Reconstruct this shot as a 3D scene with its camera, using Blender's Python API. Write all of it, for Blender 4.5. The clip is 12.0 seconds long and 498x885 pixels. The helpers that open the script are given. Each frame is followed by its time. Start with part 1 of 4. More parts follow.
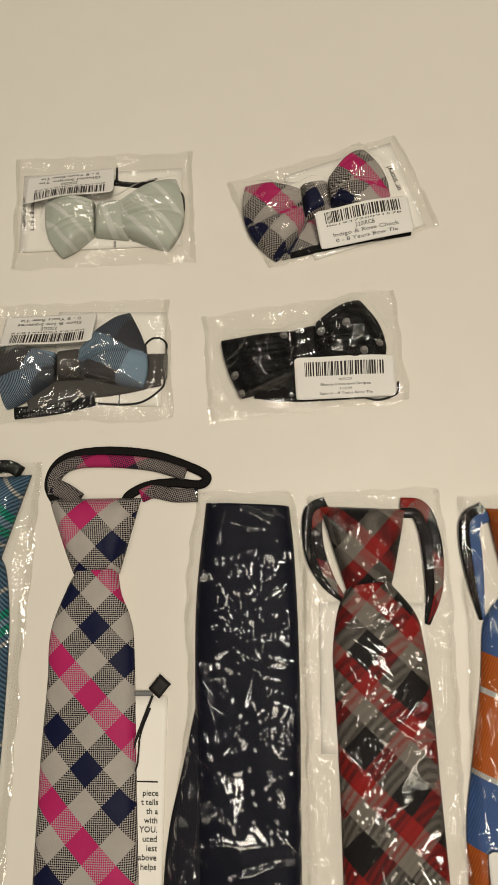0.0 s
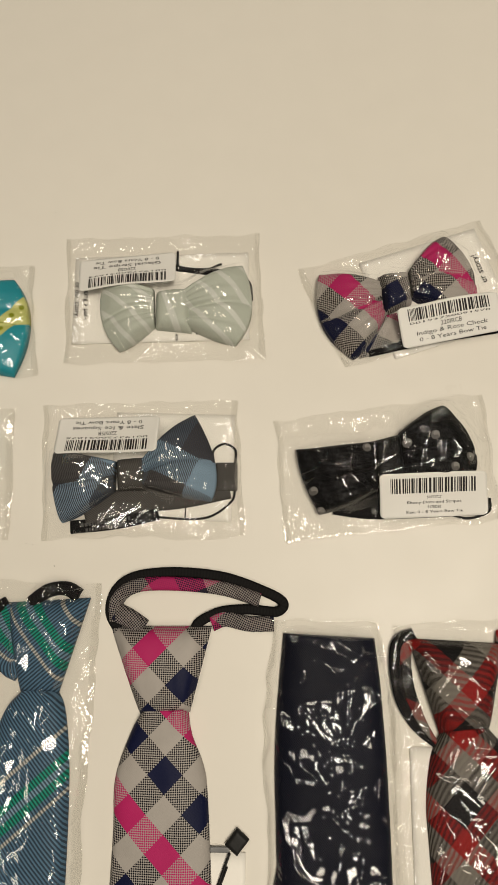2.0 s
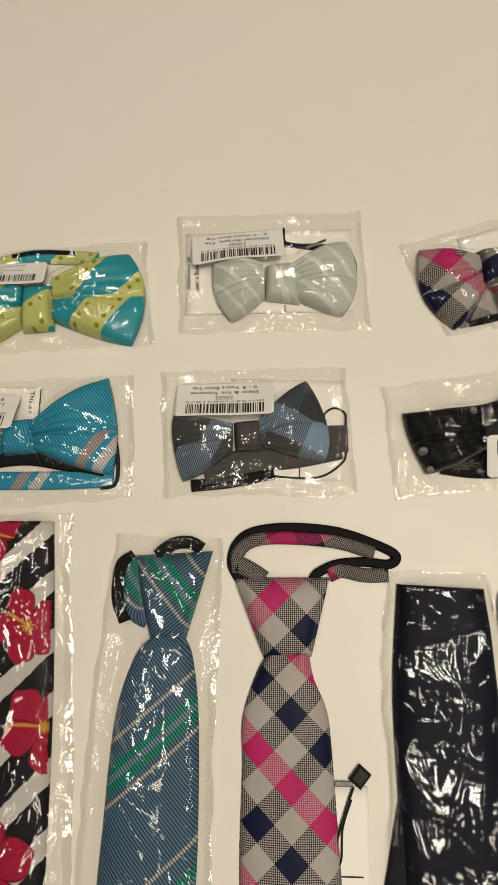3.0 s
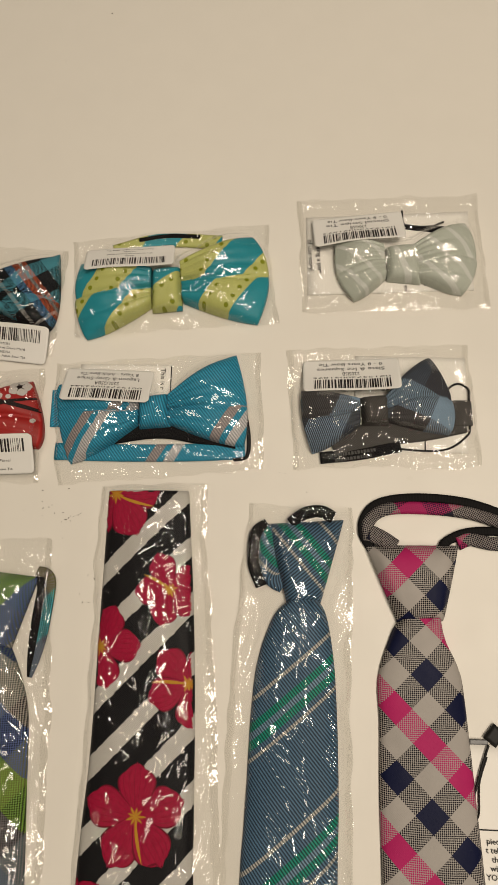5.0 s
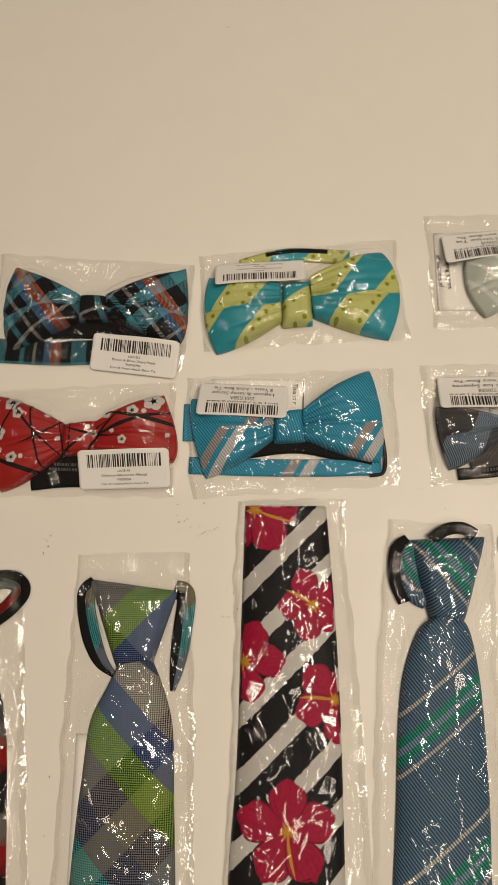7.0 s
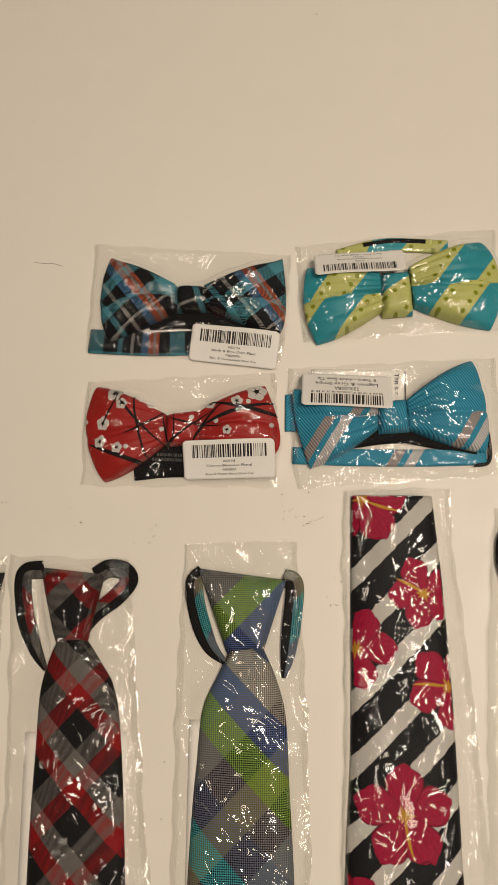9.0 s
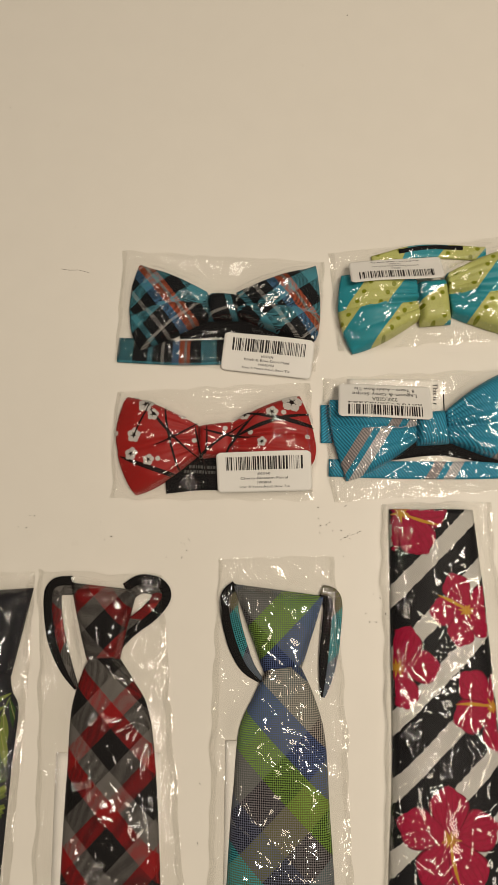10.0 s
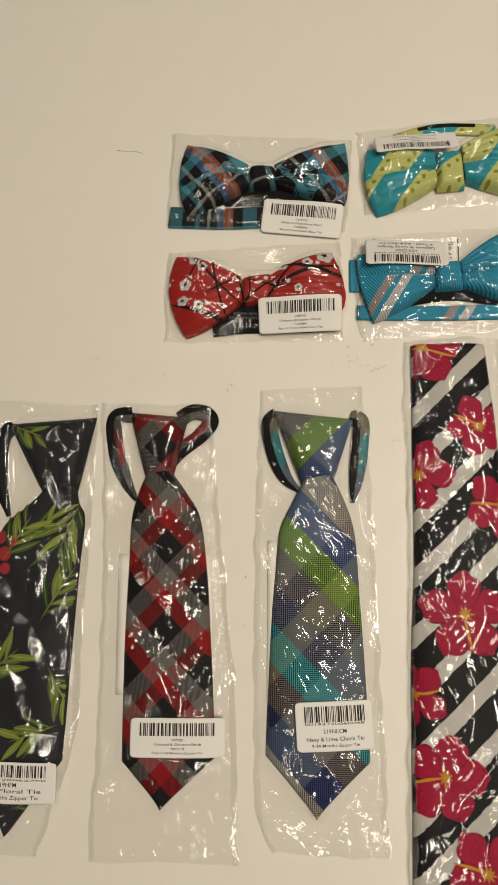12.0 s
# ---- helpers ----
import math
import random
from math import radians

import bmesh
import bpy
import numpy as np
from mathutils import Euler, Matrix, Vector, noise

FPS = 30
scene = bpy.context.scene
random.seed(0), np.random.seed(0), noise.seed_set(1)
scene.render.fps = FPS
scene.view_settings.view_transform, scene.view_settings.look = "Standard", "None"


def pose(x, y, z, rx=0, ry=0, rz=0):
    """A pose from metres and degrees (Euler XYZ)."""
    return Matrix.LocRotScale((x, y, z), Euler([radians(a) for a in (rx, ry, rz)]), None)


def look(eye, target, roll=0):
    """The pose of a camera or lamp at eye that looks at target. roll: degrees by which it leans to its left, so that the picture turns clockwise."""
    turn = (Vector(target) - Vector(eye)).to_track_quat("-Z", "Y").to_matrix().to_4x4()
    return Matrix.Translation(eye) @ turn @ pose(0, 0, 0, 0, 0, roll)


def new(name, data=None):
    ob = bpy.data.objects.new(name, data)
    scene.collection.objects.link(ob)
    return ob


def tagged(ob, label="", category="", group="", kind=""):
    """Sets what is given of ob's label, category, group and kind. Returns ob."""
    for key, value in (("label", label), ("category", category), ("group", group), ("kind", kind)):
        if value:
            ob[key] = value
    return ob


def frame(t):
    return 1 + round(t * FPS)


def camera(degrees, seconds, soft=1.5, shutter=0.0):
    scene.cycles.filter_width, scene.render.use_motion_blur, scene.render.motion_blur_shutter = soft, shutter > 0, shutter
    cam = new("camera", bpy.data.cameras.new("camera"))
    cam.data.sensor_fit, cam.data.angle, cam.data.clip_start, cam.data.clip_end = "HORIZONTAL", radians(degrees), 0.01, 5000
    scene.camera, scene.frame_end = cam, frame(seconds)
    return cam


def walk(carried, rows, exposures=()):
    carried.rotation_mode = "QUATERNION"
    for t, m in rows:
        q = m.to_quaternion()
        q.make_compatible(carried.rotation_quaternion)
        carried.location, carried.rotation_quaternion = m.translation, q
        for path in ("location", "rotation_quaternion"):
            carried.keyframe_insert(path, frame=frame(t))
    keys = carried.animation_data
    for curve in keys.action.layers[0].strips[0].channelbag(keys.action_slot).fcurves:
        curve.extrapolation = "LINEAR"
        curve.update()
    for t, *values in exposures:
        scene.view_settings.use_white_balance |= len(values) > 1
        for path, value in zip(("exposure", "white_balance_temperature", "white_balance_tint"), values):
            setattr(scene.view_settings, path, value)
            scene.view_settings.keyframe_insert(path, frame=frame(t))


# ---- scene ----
PATH = [
    (0, (0.003, -0.057, 0.278), (-0.1, 0.373, -1.672), -14.2),
    (0.5, (-0.003, -0.02, 0.271), (-0.092, 0.418, -1.678), -12.2),
    (1, (-0.011, -0.003, 0.268), (-0.091, 0.43, -1.682), -11.0),
    (1.5, (-0.019, 0.002, 0.268), (-0.091, 0.419, -1.687), -10.4),
    (2, (-0.036, 0.003, 0.269), (-0.114, 0.416, -1.686), -11.1),
    (2.5, (-0.06, -0.005, 0.274), (-0.141, 0.411, -1.681), -11.4),
    (3, (-0.088, -0.018, 0.283), (-0.172, 0.399, -1.671), -11.6),
    (3.5, (-0.11, -0.025, 0.287), (-0.214, 0.398, -1.665), -13.9),
    (5.5, (-0.153, -0.033, 0.298), (-0.297, 0.372, -1.655), -19.4),
    (6, (-0.168, -0.03, 0.3), (-0.317, 0.372, -1.654), -20.3),
    (6.5, (-0.189, -0.025, 0.301), (-0.345, 0.374, -1.652), -21.0),
    (7, (-0.21, -0.026, 0.303), (-0.364, 0.383, -1.648), -20.1),
    (9, (-0.263, -0.027, 0.309), (-0.423, 0.348, -1.649), -22.6),
    (9.5, (-0.276, -0.022, 0.307), (-0.434, 0.351, -1.652), -22.5),
    (10, (-0.282, -0.02, 0.304), (-0.439, 0.356, -1.653), -22.2),
    (10.5, (-0.287, -0.03, 0.309), (-0.446, 0.356, -1.647), -21.8),
    (11, (-0.294, -0.059, 0.32), (-0.462, 0.331, -1.635), -22.6),
    (11.5, (-0.298, -0.093, 0.323), (-0.466, 0.294, -1.632), -22.8),
    (12, (-0.298, -0.117, 0.329), (-0.469, 0.268, -1.626), -23.3),
]
cam = camera(45.7, 12.0, 1.0)
walk(cam, [(t, look(e, g, r)) for t, e, g, r in PATH],
     [(0, -0.08, 6500, 10), (2, 0.02, 6500, 10), (3.5, 0.01, 6560, 11), (6, -0.05, 6750, 14), (9, 0.02, 6830, 15.5), (9.5, 0.03, 6740, 13.5), (10.5, 0.07, 6640, 12.5), (12, 0.10, 6530, 11)])

# ---- light ----
world = bpy.data.worlds.new("room_air")
world.use_nodes = True
world.node_tree.nodes["Background"].inputs[0].default_value = (1.0, 0.86, 0.68, 1)
world.node_tree.nodes["Background"].inputs[1].default_value = 0.05
scene.world = world
LAMP_COLOUR = (1.0, 0.907, 0.755)


def ceiling_lamp(x, y, z, w, d, watts):
    data = bpy.data.lights.new("ceiling_lamp", "AREA")
    data.shape, data.size, data.size_y = "RECTANGLE", w, d
    data.energy, data.color = watts, LAMP_COLOUR
    ob = new("ceiling_lamp", data)
    ob.location = (x, y, z)
    return ob


ceiling_lamp(0.42, -0.10, 1.83, 0.60, 0.60, 27.5)
ceiling_lamp(-0.55, 0.75, 1.83, 0.60, 0.60, 8.0)
ceiling_lamp(0.35, -1.05, 1.83, 0.60, 0.60, 9.0)

# ---- materials ----


def lin(r, g, b):
    """Linear colour from 0..255 values."""
    return tuple(((c / 255 + 0.055) / 1.055) ** 2.4 if c > 10 else c / 255 / 12.92 for c in (r, g, b)) + (1.0,)


class Net:
    """A small builder of node materials."""

    def __init__(self, name, rough=0.6, spec=0.12, tone=0.69):
        self.tone = tone
        self.m = bpy.data.materials.new(name)
        self.m.use_nodes = True
        self.t = self.m.node_tree
        self.bsdf = self.t.nodes["Principled BSDF"]
        self.bsdf.inputs["Roughness"].default_value = rough
        self.bsdf.inputs["Specular IOR Level"].default_value = spec

    def put(self, sock, v):
        if isinstance(v, bpy.types.NodeSocket):
            self.t.links.new(v, sock)
        else:
            sock.default_value = v

    def node(self, kind, **ins):
        n = self.t.nodes.new(kind)
        for k, v in ins.items():
            self.put(n.inputs[k.replace("_", " ")], v)
        return n

    def math(self, op, a, b=0.0):
        n = self.t.nodes.new("ShaderNodeMath")
        n.operation = op
        self.put(n.inputs[0], a)
        self.put(n.inputs[1], b)
        return n.outputs[0]

    def mix(self, f, a, b):
        n = self.t.nodes.new("ShaderNodeMix")
        n.data_type = "RGBA"
        self.put(n.inputs[0], f)
        self.put(n.inputs[6], a)
        self.put(n.inputs[7], b)
        return n.outputs[2]

    def coords(self, degrees=0.0, dx=0.0, dy=0.0):
        """Cloth coordinates in millimetres, turned."""
        uv = self.node("ShaderNodeUVMap").outputs[0]
        xyz = self.node("ShaderNodeSeparateXYZ", Vector=uv)
        c, s = math.cos(radians(degrees)), math.sin(radians(degrees))
        x, y = self.math("ADD", xyz.outputs[0], dx), self.math("ADD", xyz.outputs[1], dy)
        a = self.math("ADD", self.math("MULTIPLY", x, c), self.math("MULTIPLY", y, s))
        b = self.math("ADD", self.math("MULTIPLY", x, -s), self.math("MULTIPLY", y, c))
        return a, b

    def bands(self, a, period, stops):
        """Hard-edged bands of colour along a."""
        f = self.math("FRACT", self.math("DIVIDE", a, period))
        n = self.t.nodes.new("ShaderNodeValToRGB")
        n.color_ramp.interpolation = "CONSTANT"
        el = n.color_ramp.elements
        while len(el) < len(stops):
            el.new(0.5)
        for e, (p, c) in zip(el, stops):
            e.position = p
        for e, (p, c) in zip(el, stops):
            e.color = c
        self.put(n.inputs[0], f)
        return n.outputs[0]

    def threads(self, a, b, size):
        """1 and 0 in a checker of crossing threads."""
        p = self.math("GREATER_THAN", self.math("FRACT", self.math("DIVIDE", a, size)), 0.5)
        q = self.math("GREATER_THAN", self.math("FRACT", self.math("DIVIDE", b, size)), 0.5)
        return self.math("ABSOLUTE", self.math("SUBTRACT", p, q))

    def ribs(self, a, size):
        return self.math("GREATER_THAN", self.math("FRACT", self.math("DIVIDE", a, size)), 0.5)

    def noise(self, scale, detail=3.0):
        tc = self.node("ShaderNodeTexCoord").outputs["Object"]
        return self.node("ShaderNodeTexNoise", Vector=tc, Scale=scale, Detail=detail).outputs[0]

    def done(self, colour, relief=None, strength=0.3, depth=0.0002, worn=0.18):
        """Adds slow uneven wear to the colour and a fine relief."""
        if worn:
            n = self.noise(60.0, 4.0)
            g = self.math("ADD", self.math("MULTIPLY", n, 2 * worn * self.tone), (1.0 - worn) * self.tone)
            v = self.t.nodes.new("ShaderNodeVectorMath")
            v.operation = "SCALE"
            self.put(v.inputs[0], colour[:3] if isinstance(colour, tuple) else colour)
            self.put(v.inputs["Scale"], g)
            colour = v.outputs[0]
        self.put(self.bsdf.inputs["Base Color"], colour)
        if relief is not None:
            b = self.node("ShaderNodeBump", Strength=strength, Distance=depth, Height=relief)
            self.put(self.bsdf.inputs["Normal"], b.outputs[0])
        return self.m


def even(colours):
    n = len(colours)
    return [(i / n, c) for i, c in enumerate(colours)]


def woven_plaid(name, degrees, warp, weft, pw, pf, thread=0.9, rough=0.6, dx=0.0, dy=0.0, stops=False, twill=True, contrast=0.12, da=0.0, db=0.0):
    m = Net(name, rough)
    a, b = m.coords(degrees, dx, dy)
    a, b = m.math("ADD", a, da), m.math("ADD", b, db)
    w = m.bands(a, pw, warp if stops else even(warp))
    f = m.bands(b, pf, weft if stops else even(weft))
    x, y = m.coords(degrees + 45, dx, dy)
    k = m.ribs(x, thread) if twill else m.threads(a, b, thread)
    shade = m.math("ADD", m.math("MULTIPLY", k, 2 * contrast), 1.0 - contrast)
    v = m.t.nodes.new("ShaderNodeVectorMath")
    v.operation = "SCALE"
    m.put(v.inputs[0], m.mix(k, w, f))
    m.put(v.inputs["Scale"], shade)
    return m.done(v.outputs[0], k, 0.35)


def rose_check():
    m = Net("rose_and_navy_woven_check", 0.55)
    a, b = m.coords(-45.5)
    a, b = m.math("ADD", a, 2.37), m.math("ADD", b, -18.45)
    cell = 10.3
    white, dark = lin(184, 177, 170), lin(22, 20, 27)
    pink, navy = lin(196, 44, 108), lin(20, 25, 58)
    pale = lin(188, 160, 160)
    row = m.bands(b, cell * 4, even([pink, white, navy, white]))
    mate = m.bands(b, cell * 4, even([pale, dark, dark, dark]))
    k = m.threads(a, b, 1.25)
    thread = m.bands(b, cell * 4, even([pink, white, white, white]))
    dotted = m.mix(k, thread, mate)
    odd = m.threads(a, b, cell * 2)
    fine = m.ribs(b, 0.7)
    return m.done(m.mix(odd, row, dotted), m.math("ADD", m.math("MULTIPLY", k, odd), m.math("MULTIPLY", fine, 0.4)), 0.4)


def striped(name, degrees, period, stops, rib=0.9, rib_turn=0.0, shade=0.55, rough=0.5, dx=0.0, dy=0.0, phase=0.0, brushed=0.0):
    m = Net(name, rough)
    a, b = m.coords(degrees, dx, dy)
    edge = m.math("ADD", a, phase)
    if brushed:
        streak = m.node("ShaderNodeTexNoise", Vector=m.node("ShaderNodeTexCoord").outputs["Object"], Scale=420.0, Detail=4.0).outputs[0]
        edge = m.math("ADD", edge, m.math("MULTIPLY", m.math("SUBTRACT", streak, 0.5), brushed))
    c = m.bands(edge, period, stops)
    ra, rb = m.coords(degrees + rib_turn)
    k = m.ribs(ra, rib)
    dark = m.mix(1.0 - shade, c, (0.01, 0.012, 0.02, 1))
    return m.done(m.mix(k, c, dark), k, 0.35)


def dotted_stripe():
    m = Net("teal_and_lime_satin_stripe", 0.45, 0.3)
    a, b = m.coords(-36, 4, 2)
    teal, lime = lin(42, 158, 174), lin(206, 209, 126)
    c = m.bands(a, 33.0, [(0.0, lime), (0.5, teal)])
    fa = m.math("MULTIPLY", m.math("FRACT", m.math("DIVIDE", a, 33.0)), 33.0)
    near = m.math("MINIMUM", m.math("ABSOLUTE", m.math("SUBTRACT", fa, 3.0)), m.math("ABSOLUTE", m.math("SUBTRACT", fa, 13.5)))
    fb = m.math("SUBTRACT", m.math("MULTIPLY", m.math("FRACT", m.math("DIVIDE", b, 6.0)), 6.0), 3.0)
    d = m.math("ADD", m.math("MULTIPLY", near, near), m.math("MULTIPLY", fb, fb))
    dot = m.math("LESS_THAN", d, 1.5)
    return m.done(m.mix(dot, c, lin(142, 150, 22)), m.ribs(b, 0.5), 0.1)


def pale_wave():
    m = Net("pale_mint_satin_with_waves", 0.55, 0.35)
    uv = m.node("ShaderNodeUVMap").outputs[0]
    w = m.node("ShaderNodeTexWave", Vector=uv, Scale=0.042, Distortion=4.0, Detail=1.0)
    w.bands_direction = "DIAGONAL"
    w.inputs["Detail Scale"].default_value = 0.6
    k = m.math("GREATER_THAN", w.outputs[1], 0.88)
    return m.done(m.mix(k, lin(204, 209, 196), lin(228, 230, 222)), m.noise(900), 0.1, worn=0.06)


def plain(name, colour, rough=0.6, spec=0.15, grain=700.0, strength=0.25, depth=0.0002, worn=0.15, tone=0.70):
    m = Net(name, rough, spec, tone)
    return m.done(colour, m.noise(grain, 2.0), strength, depth, worn)


def ribbed(name, colour, rib, rough=0.6, turn=0.0, shade=0.5):
    m = Net(name, rough)
    a, b = m.coords(turn)
    k = m.ribs(a, rib)
    return m.done(m.mix(k, colour, tuple(c * shade for c in colour[:3]) + (1.0,)), k, 0.5)


def petal_paint():
    m = Net("printed_hibiscus_petal", 0.55)
    uv = m.node("ShaderNodeUVMap").outputs[0]
    s = m.node("ShaderNodeSeparateXYZ", Vector=uv)
    vein = m.node("ShaderNodeTexNoise", Vector=uv, Scale=9.0, Detail=3.0).outputs[0]
    deep = m.mix(m.math("MULTIPLY", vein, 0.9), lin(196, 30, 74), lin(140, 12, 44))
    n = m.t.nodes.new("ShaderNodeValToRGB")
    n.color_ramp.elements[0].color, n.color_ramp.elements[1].color = (1, 1, 1, 1), (0, 0, 0, 1)
    n.color_ramp.elements[0].position, n.color_ramp.elements[1].position = 0.03, 0.13
    m.put(n.inputs[0], s.outputs[0])
    edge = m.math("GREATER_THAN", m.math("ABSOLUTE", m.math("SUBTRACT", s.outputs[1], 0.5)), 0.455)
    deep = m.mix(m.math("MULTIPLY", edge, 0.75), deep, lin(104, 8, 34))
    stripe = m.math("GREATER_THAN", m.math("FRACT", m.math("MULTIPLY", s.outputs[1], 7.0)), 0.86)
    deep = m.mix(m.math("MULTIPLY", stripe, 0.35), deep, lin(112, 10, 38))
    return m.done(m.mix(n.outputs[0], deep, lin(196, 110, 40)), None, worn=0.1)


def leaf_paint():
    m = Net("printed_green_leaf", 0.55)
    uv = m.node("ShaderNodeUVMap").outputs[0]
    s = m.node("ShaderNodeSeparateXYZ", Vector=uv)
    r = m.node("ShaderNodeNewGeometry").outputs["Random Per Island"]
    base = m.mix(r, lin(44, 76, 36), lin(132, 146, 62))
    edge = m.math("ABSOLUTE", m.math("SUBTRACT", s.outputs[1], 0.5))
    mid = m.math("LESS_THAN", edge, 0.07)
    return m.done(m.mix(m.math("MULTIPLY", mid, 0.5), base, lin(180, 180, 110)), None, worn=0.3)


def film_material():
    m = bpy.data.materials.new("clear_crinkled_film")
    m.use_nodes = True
    t = m.node_tree
    t.nodes.remove(t.nodes["Principled BSDF"])
    out = t.nodes["Material Output"]
    clear, gloss = t.nodes.new("ShaderNodeBsdfTransparent"), t.nodes.new("ShaderNodeBsdfGlossy")
    haze, m1, m2 = t.nodes.new("ShaderNodeBsdfDiffuse"), t.nodes.new("ShaderNodeMixShader"), t.nodes.new("ShaderNodeMixShader")
    clear.inputs[0].default_value = (0.99, 0.988, 0.98, 1)
    gloss.inputs["Roughness"].default_value = 0.04
    haze.inputs[0].default_value = (0.8, 0.78, 0.74, 1)
    lw, power, scale = t.nodes.new("ShaderNodeLayerWeight"), t.nodes.new("ShaderNodeMath"), t.nodes.new("ShaderNodeMath")
    lw.inputs["Blend"].default_value = 0.5
    power.operation, scale.operation = "POWER", "MULTIPLY_ADD"
    power.inputs[1].default_value, scale.inputs[1].default_value, scale.inputs[2].default_value = 5.0, 0.92, 0.066
    t.links.new(lw.outputs["Facing"], power.inputs[0])
    t.links.new(power.outputs[0], scale.inputs[0])
    m1.inputs[0].default_value = 0.003
    t.links.new(clear.outputs[0], m1.inputs[1])
    t.links.new(haze.outputs[0], m1.inputs[2])
    t.links.new(scale.outputs[0], m2.inputs[0])
    t.links.new(m1.outputs[0], m2.inputs[1])
    t.links.new(gloss.outputs[0], m2.inputs[2])
    t.links.new(m2.outputs[0], out.inputs[0])
    return m


def table_material():
    m = Net("off_white_laminate", 0.42, 0.35, 1.0)
    n1, n2 = m.noise(3.0, 5.0), m.noise(40.0, 4.0)
    c = m.mix(m.math("MULTIPLY", n1, 0.5), lin(212, 207, 197), lin(203, 197, 186))
    smudge = m.math("GREATER_THAN", n2, 0.72)
    c = m.mix(m.math("MULTIPLY", smudge, 0.05), c, lin(170, 160, 145))
    m.put(m.bsdf.inputs["Roughness"], m.math("ADD", m.math("MULTIPLY", n2, 0.2), 0.35))
    return m.done(c, m.noise(1200, 2.0), 0.08, 0.0001, worn=0.02)


TABLE = table_material()
FILM = film_material()
PAPER = plain("white_card", lin(232, 228, 220), 0.7, 0.3, 900, 0.1, worn=0.03, tone=0.95)
STICKER = plain("matte_white_sticker", lin(236, 233, 226), 0.5, 0.3, 500, 0.08, worn=0.03, tone=0.76)
INK = plain("black_print", lin(26, 24, 24), 0.6, 0.3, 500, 0.05, worn=0.0)
BLACK_TAPE = ribbed("black_zip_tape", lin(22, 20, 20), 1.4, 0.7)
BLACK_CLOTH = ribbed("black_woven_cloth", lin(26, 25, 27), 0.8, 0.75, 30)
GREY_CLOTH = ribbed("grey_woven_cloth", lin(92, 89, 86), 0.8, 0.7, 40, 0.7)
CORD = plain("black_elastic_cord", lin(18, 17, 17), 0.6, 0.3, 1500, 0.4)
TAG_LEATHER = plain("black_tag", lin(24, 23, 22), 0.6, 0.3, 900, 0.4)
# kept dark so the film mirrors little room and bounce stays low
ROOM_SHELL = plain("dark_taupe_room_shell", lin(86, 81, 74), 0.9, 0.2, 80, 0.2, 0.001, tone=1.0)
CARPET = plain("grey_carpet", lin(110, 104, 98), 0.95, 0.1, 400, 0.6, 0.004)
STEEL = plain("grey_painted_steel", lin(120, 120, 120), 0.4, 0.5, 200, 0.1)
DUST = plain("dark_dust", lin(60, 50, 42), 0.9, 0.1)

ROSE = rose_check()
ROSE_LOOP = woven_plaid("dark_rose_loop_weave", 30, [lin(160, 152, 146), lin(150, 142, 136), lin(176, 40, 98), lin(34, 36, 58)],
                        [lin(24, 22, 29), lin(40, 36, 42), lin(168, 36, 92), lin(22, 22, 34)], 44, 52, 1.25, twill=False)
NAVY = ribbed("navy_satin", lin(13, 17, 35), 0.7, 0.55, 40, 0.75)
TAIL_NAVY = ribbed("dull_navy_lining", lin(30, 31, 42), 0.7, 0.6, -30, 0.8)
_r, _k, _g, _c = lin(150, 30, 28), lin(24, 22, 23), lin(128, 122, 114), lin(48, 44, 44)
RED_PLAID = woven_plaid("red_black_grey_plaid", -43, [(0.0, _k), (0.44, _r), (0.70, _g)], [(0.0, _k), (0.44, _g), (0.72, _r)], 25, 30.7, 0.45, stops=True, da=-11.1, db=-8.8)
_dr, _cg = lin(150, 24, 26), lin(112, 108, 104)
CRIMSON_PLAID = woven_plaid("charcoal_crimson_plaid", -44, [(0.0, _k), (0.44, _cg), (0.73, _dr)], [(0.0, _k), (0.44, _dr), (0.71, _cg)], 30.5, 30.5, 0.45, stops=True, da=-21.8, db=-6.1)
LIME_CHECK = woven_plaid("navy_lime_teal_check", -44.2,
                         [lin(142, 152, 142), lin(18, 25, 48), lin(150, 150, 84), lin(16, 18, 25), lin(126, 150, 152)],
                         [lin(112, 144, 58), lin(72, 88, 130), lin(150, 143, 134), lin(36, 46, 94), lin(100, 92, 90), lin(54, 142, 150), lin(88, 92, 110), lin(108, 104, 106)],
                         75.5, 120.8, 1.4, twill=False, contrast=0.55, da=-39.45, db=66.65)
SLATE_CHECK = woven_plaid("slate_and_ice_check", -25, [lin(146, 170, 192), lin(86, 96, 108), lin(72, 70, 72)],
                          [lin(128, 152, 172), lin(62, 64, 74), lin(84, 82, 82)], 54, 57, 0.9, da=19.1, db=0.5)
_t, _b, _w, _o, _bl = lin(78, 150, 166), lin(22, 24, 28), lin(168, 164, 158), lin(206, 100, 64), lin(76, 128, 170)
_tart = [(0.0, _t), (0.18, _b), (0.36, _t), (0.42, _b), (0.52, _w), (0.56, _b), (0.66, _bl), (0.74, _o), (0.80, _w), (0.83, _o), (0.87, _b)]
TARTAN = woven_plaid("black_blue_tartan", 38, _tart, [(0.0, _t), (0.22, _b), (0.45, _t), (0.60, _b), (0.78, _w), (0.81, _b)], 54, 50, 0.55, stops=True, dx=12, contrast=0.06)
TARTAN_FLAT = woven_plaid("black_blue_tartan_straight", 0, _tart, [(0.0, _b), (0.5, _t), (0.8, _b)], 46, 30, 0.7, stops=True)
_s, _e, _wt, _sb = lin(92, 126, 154), lin(30, 156, 134), lin(206, 204, 196), lin(128, 160, 184)
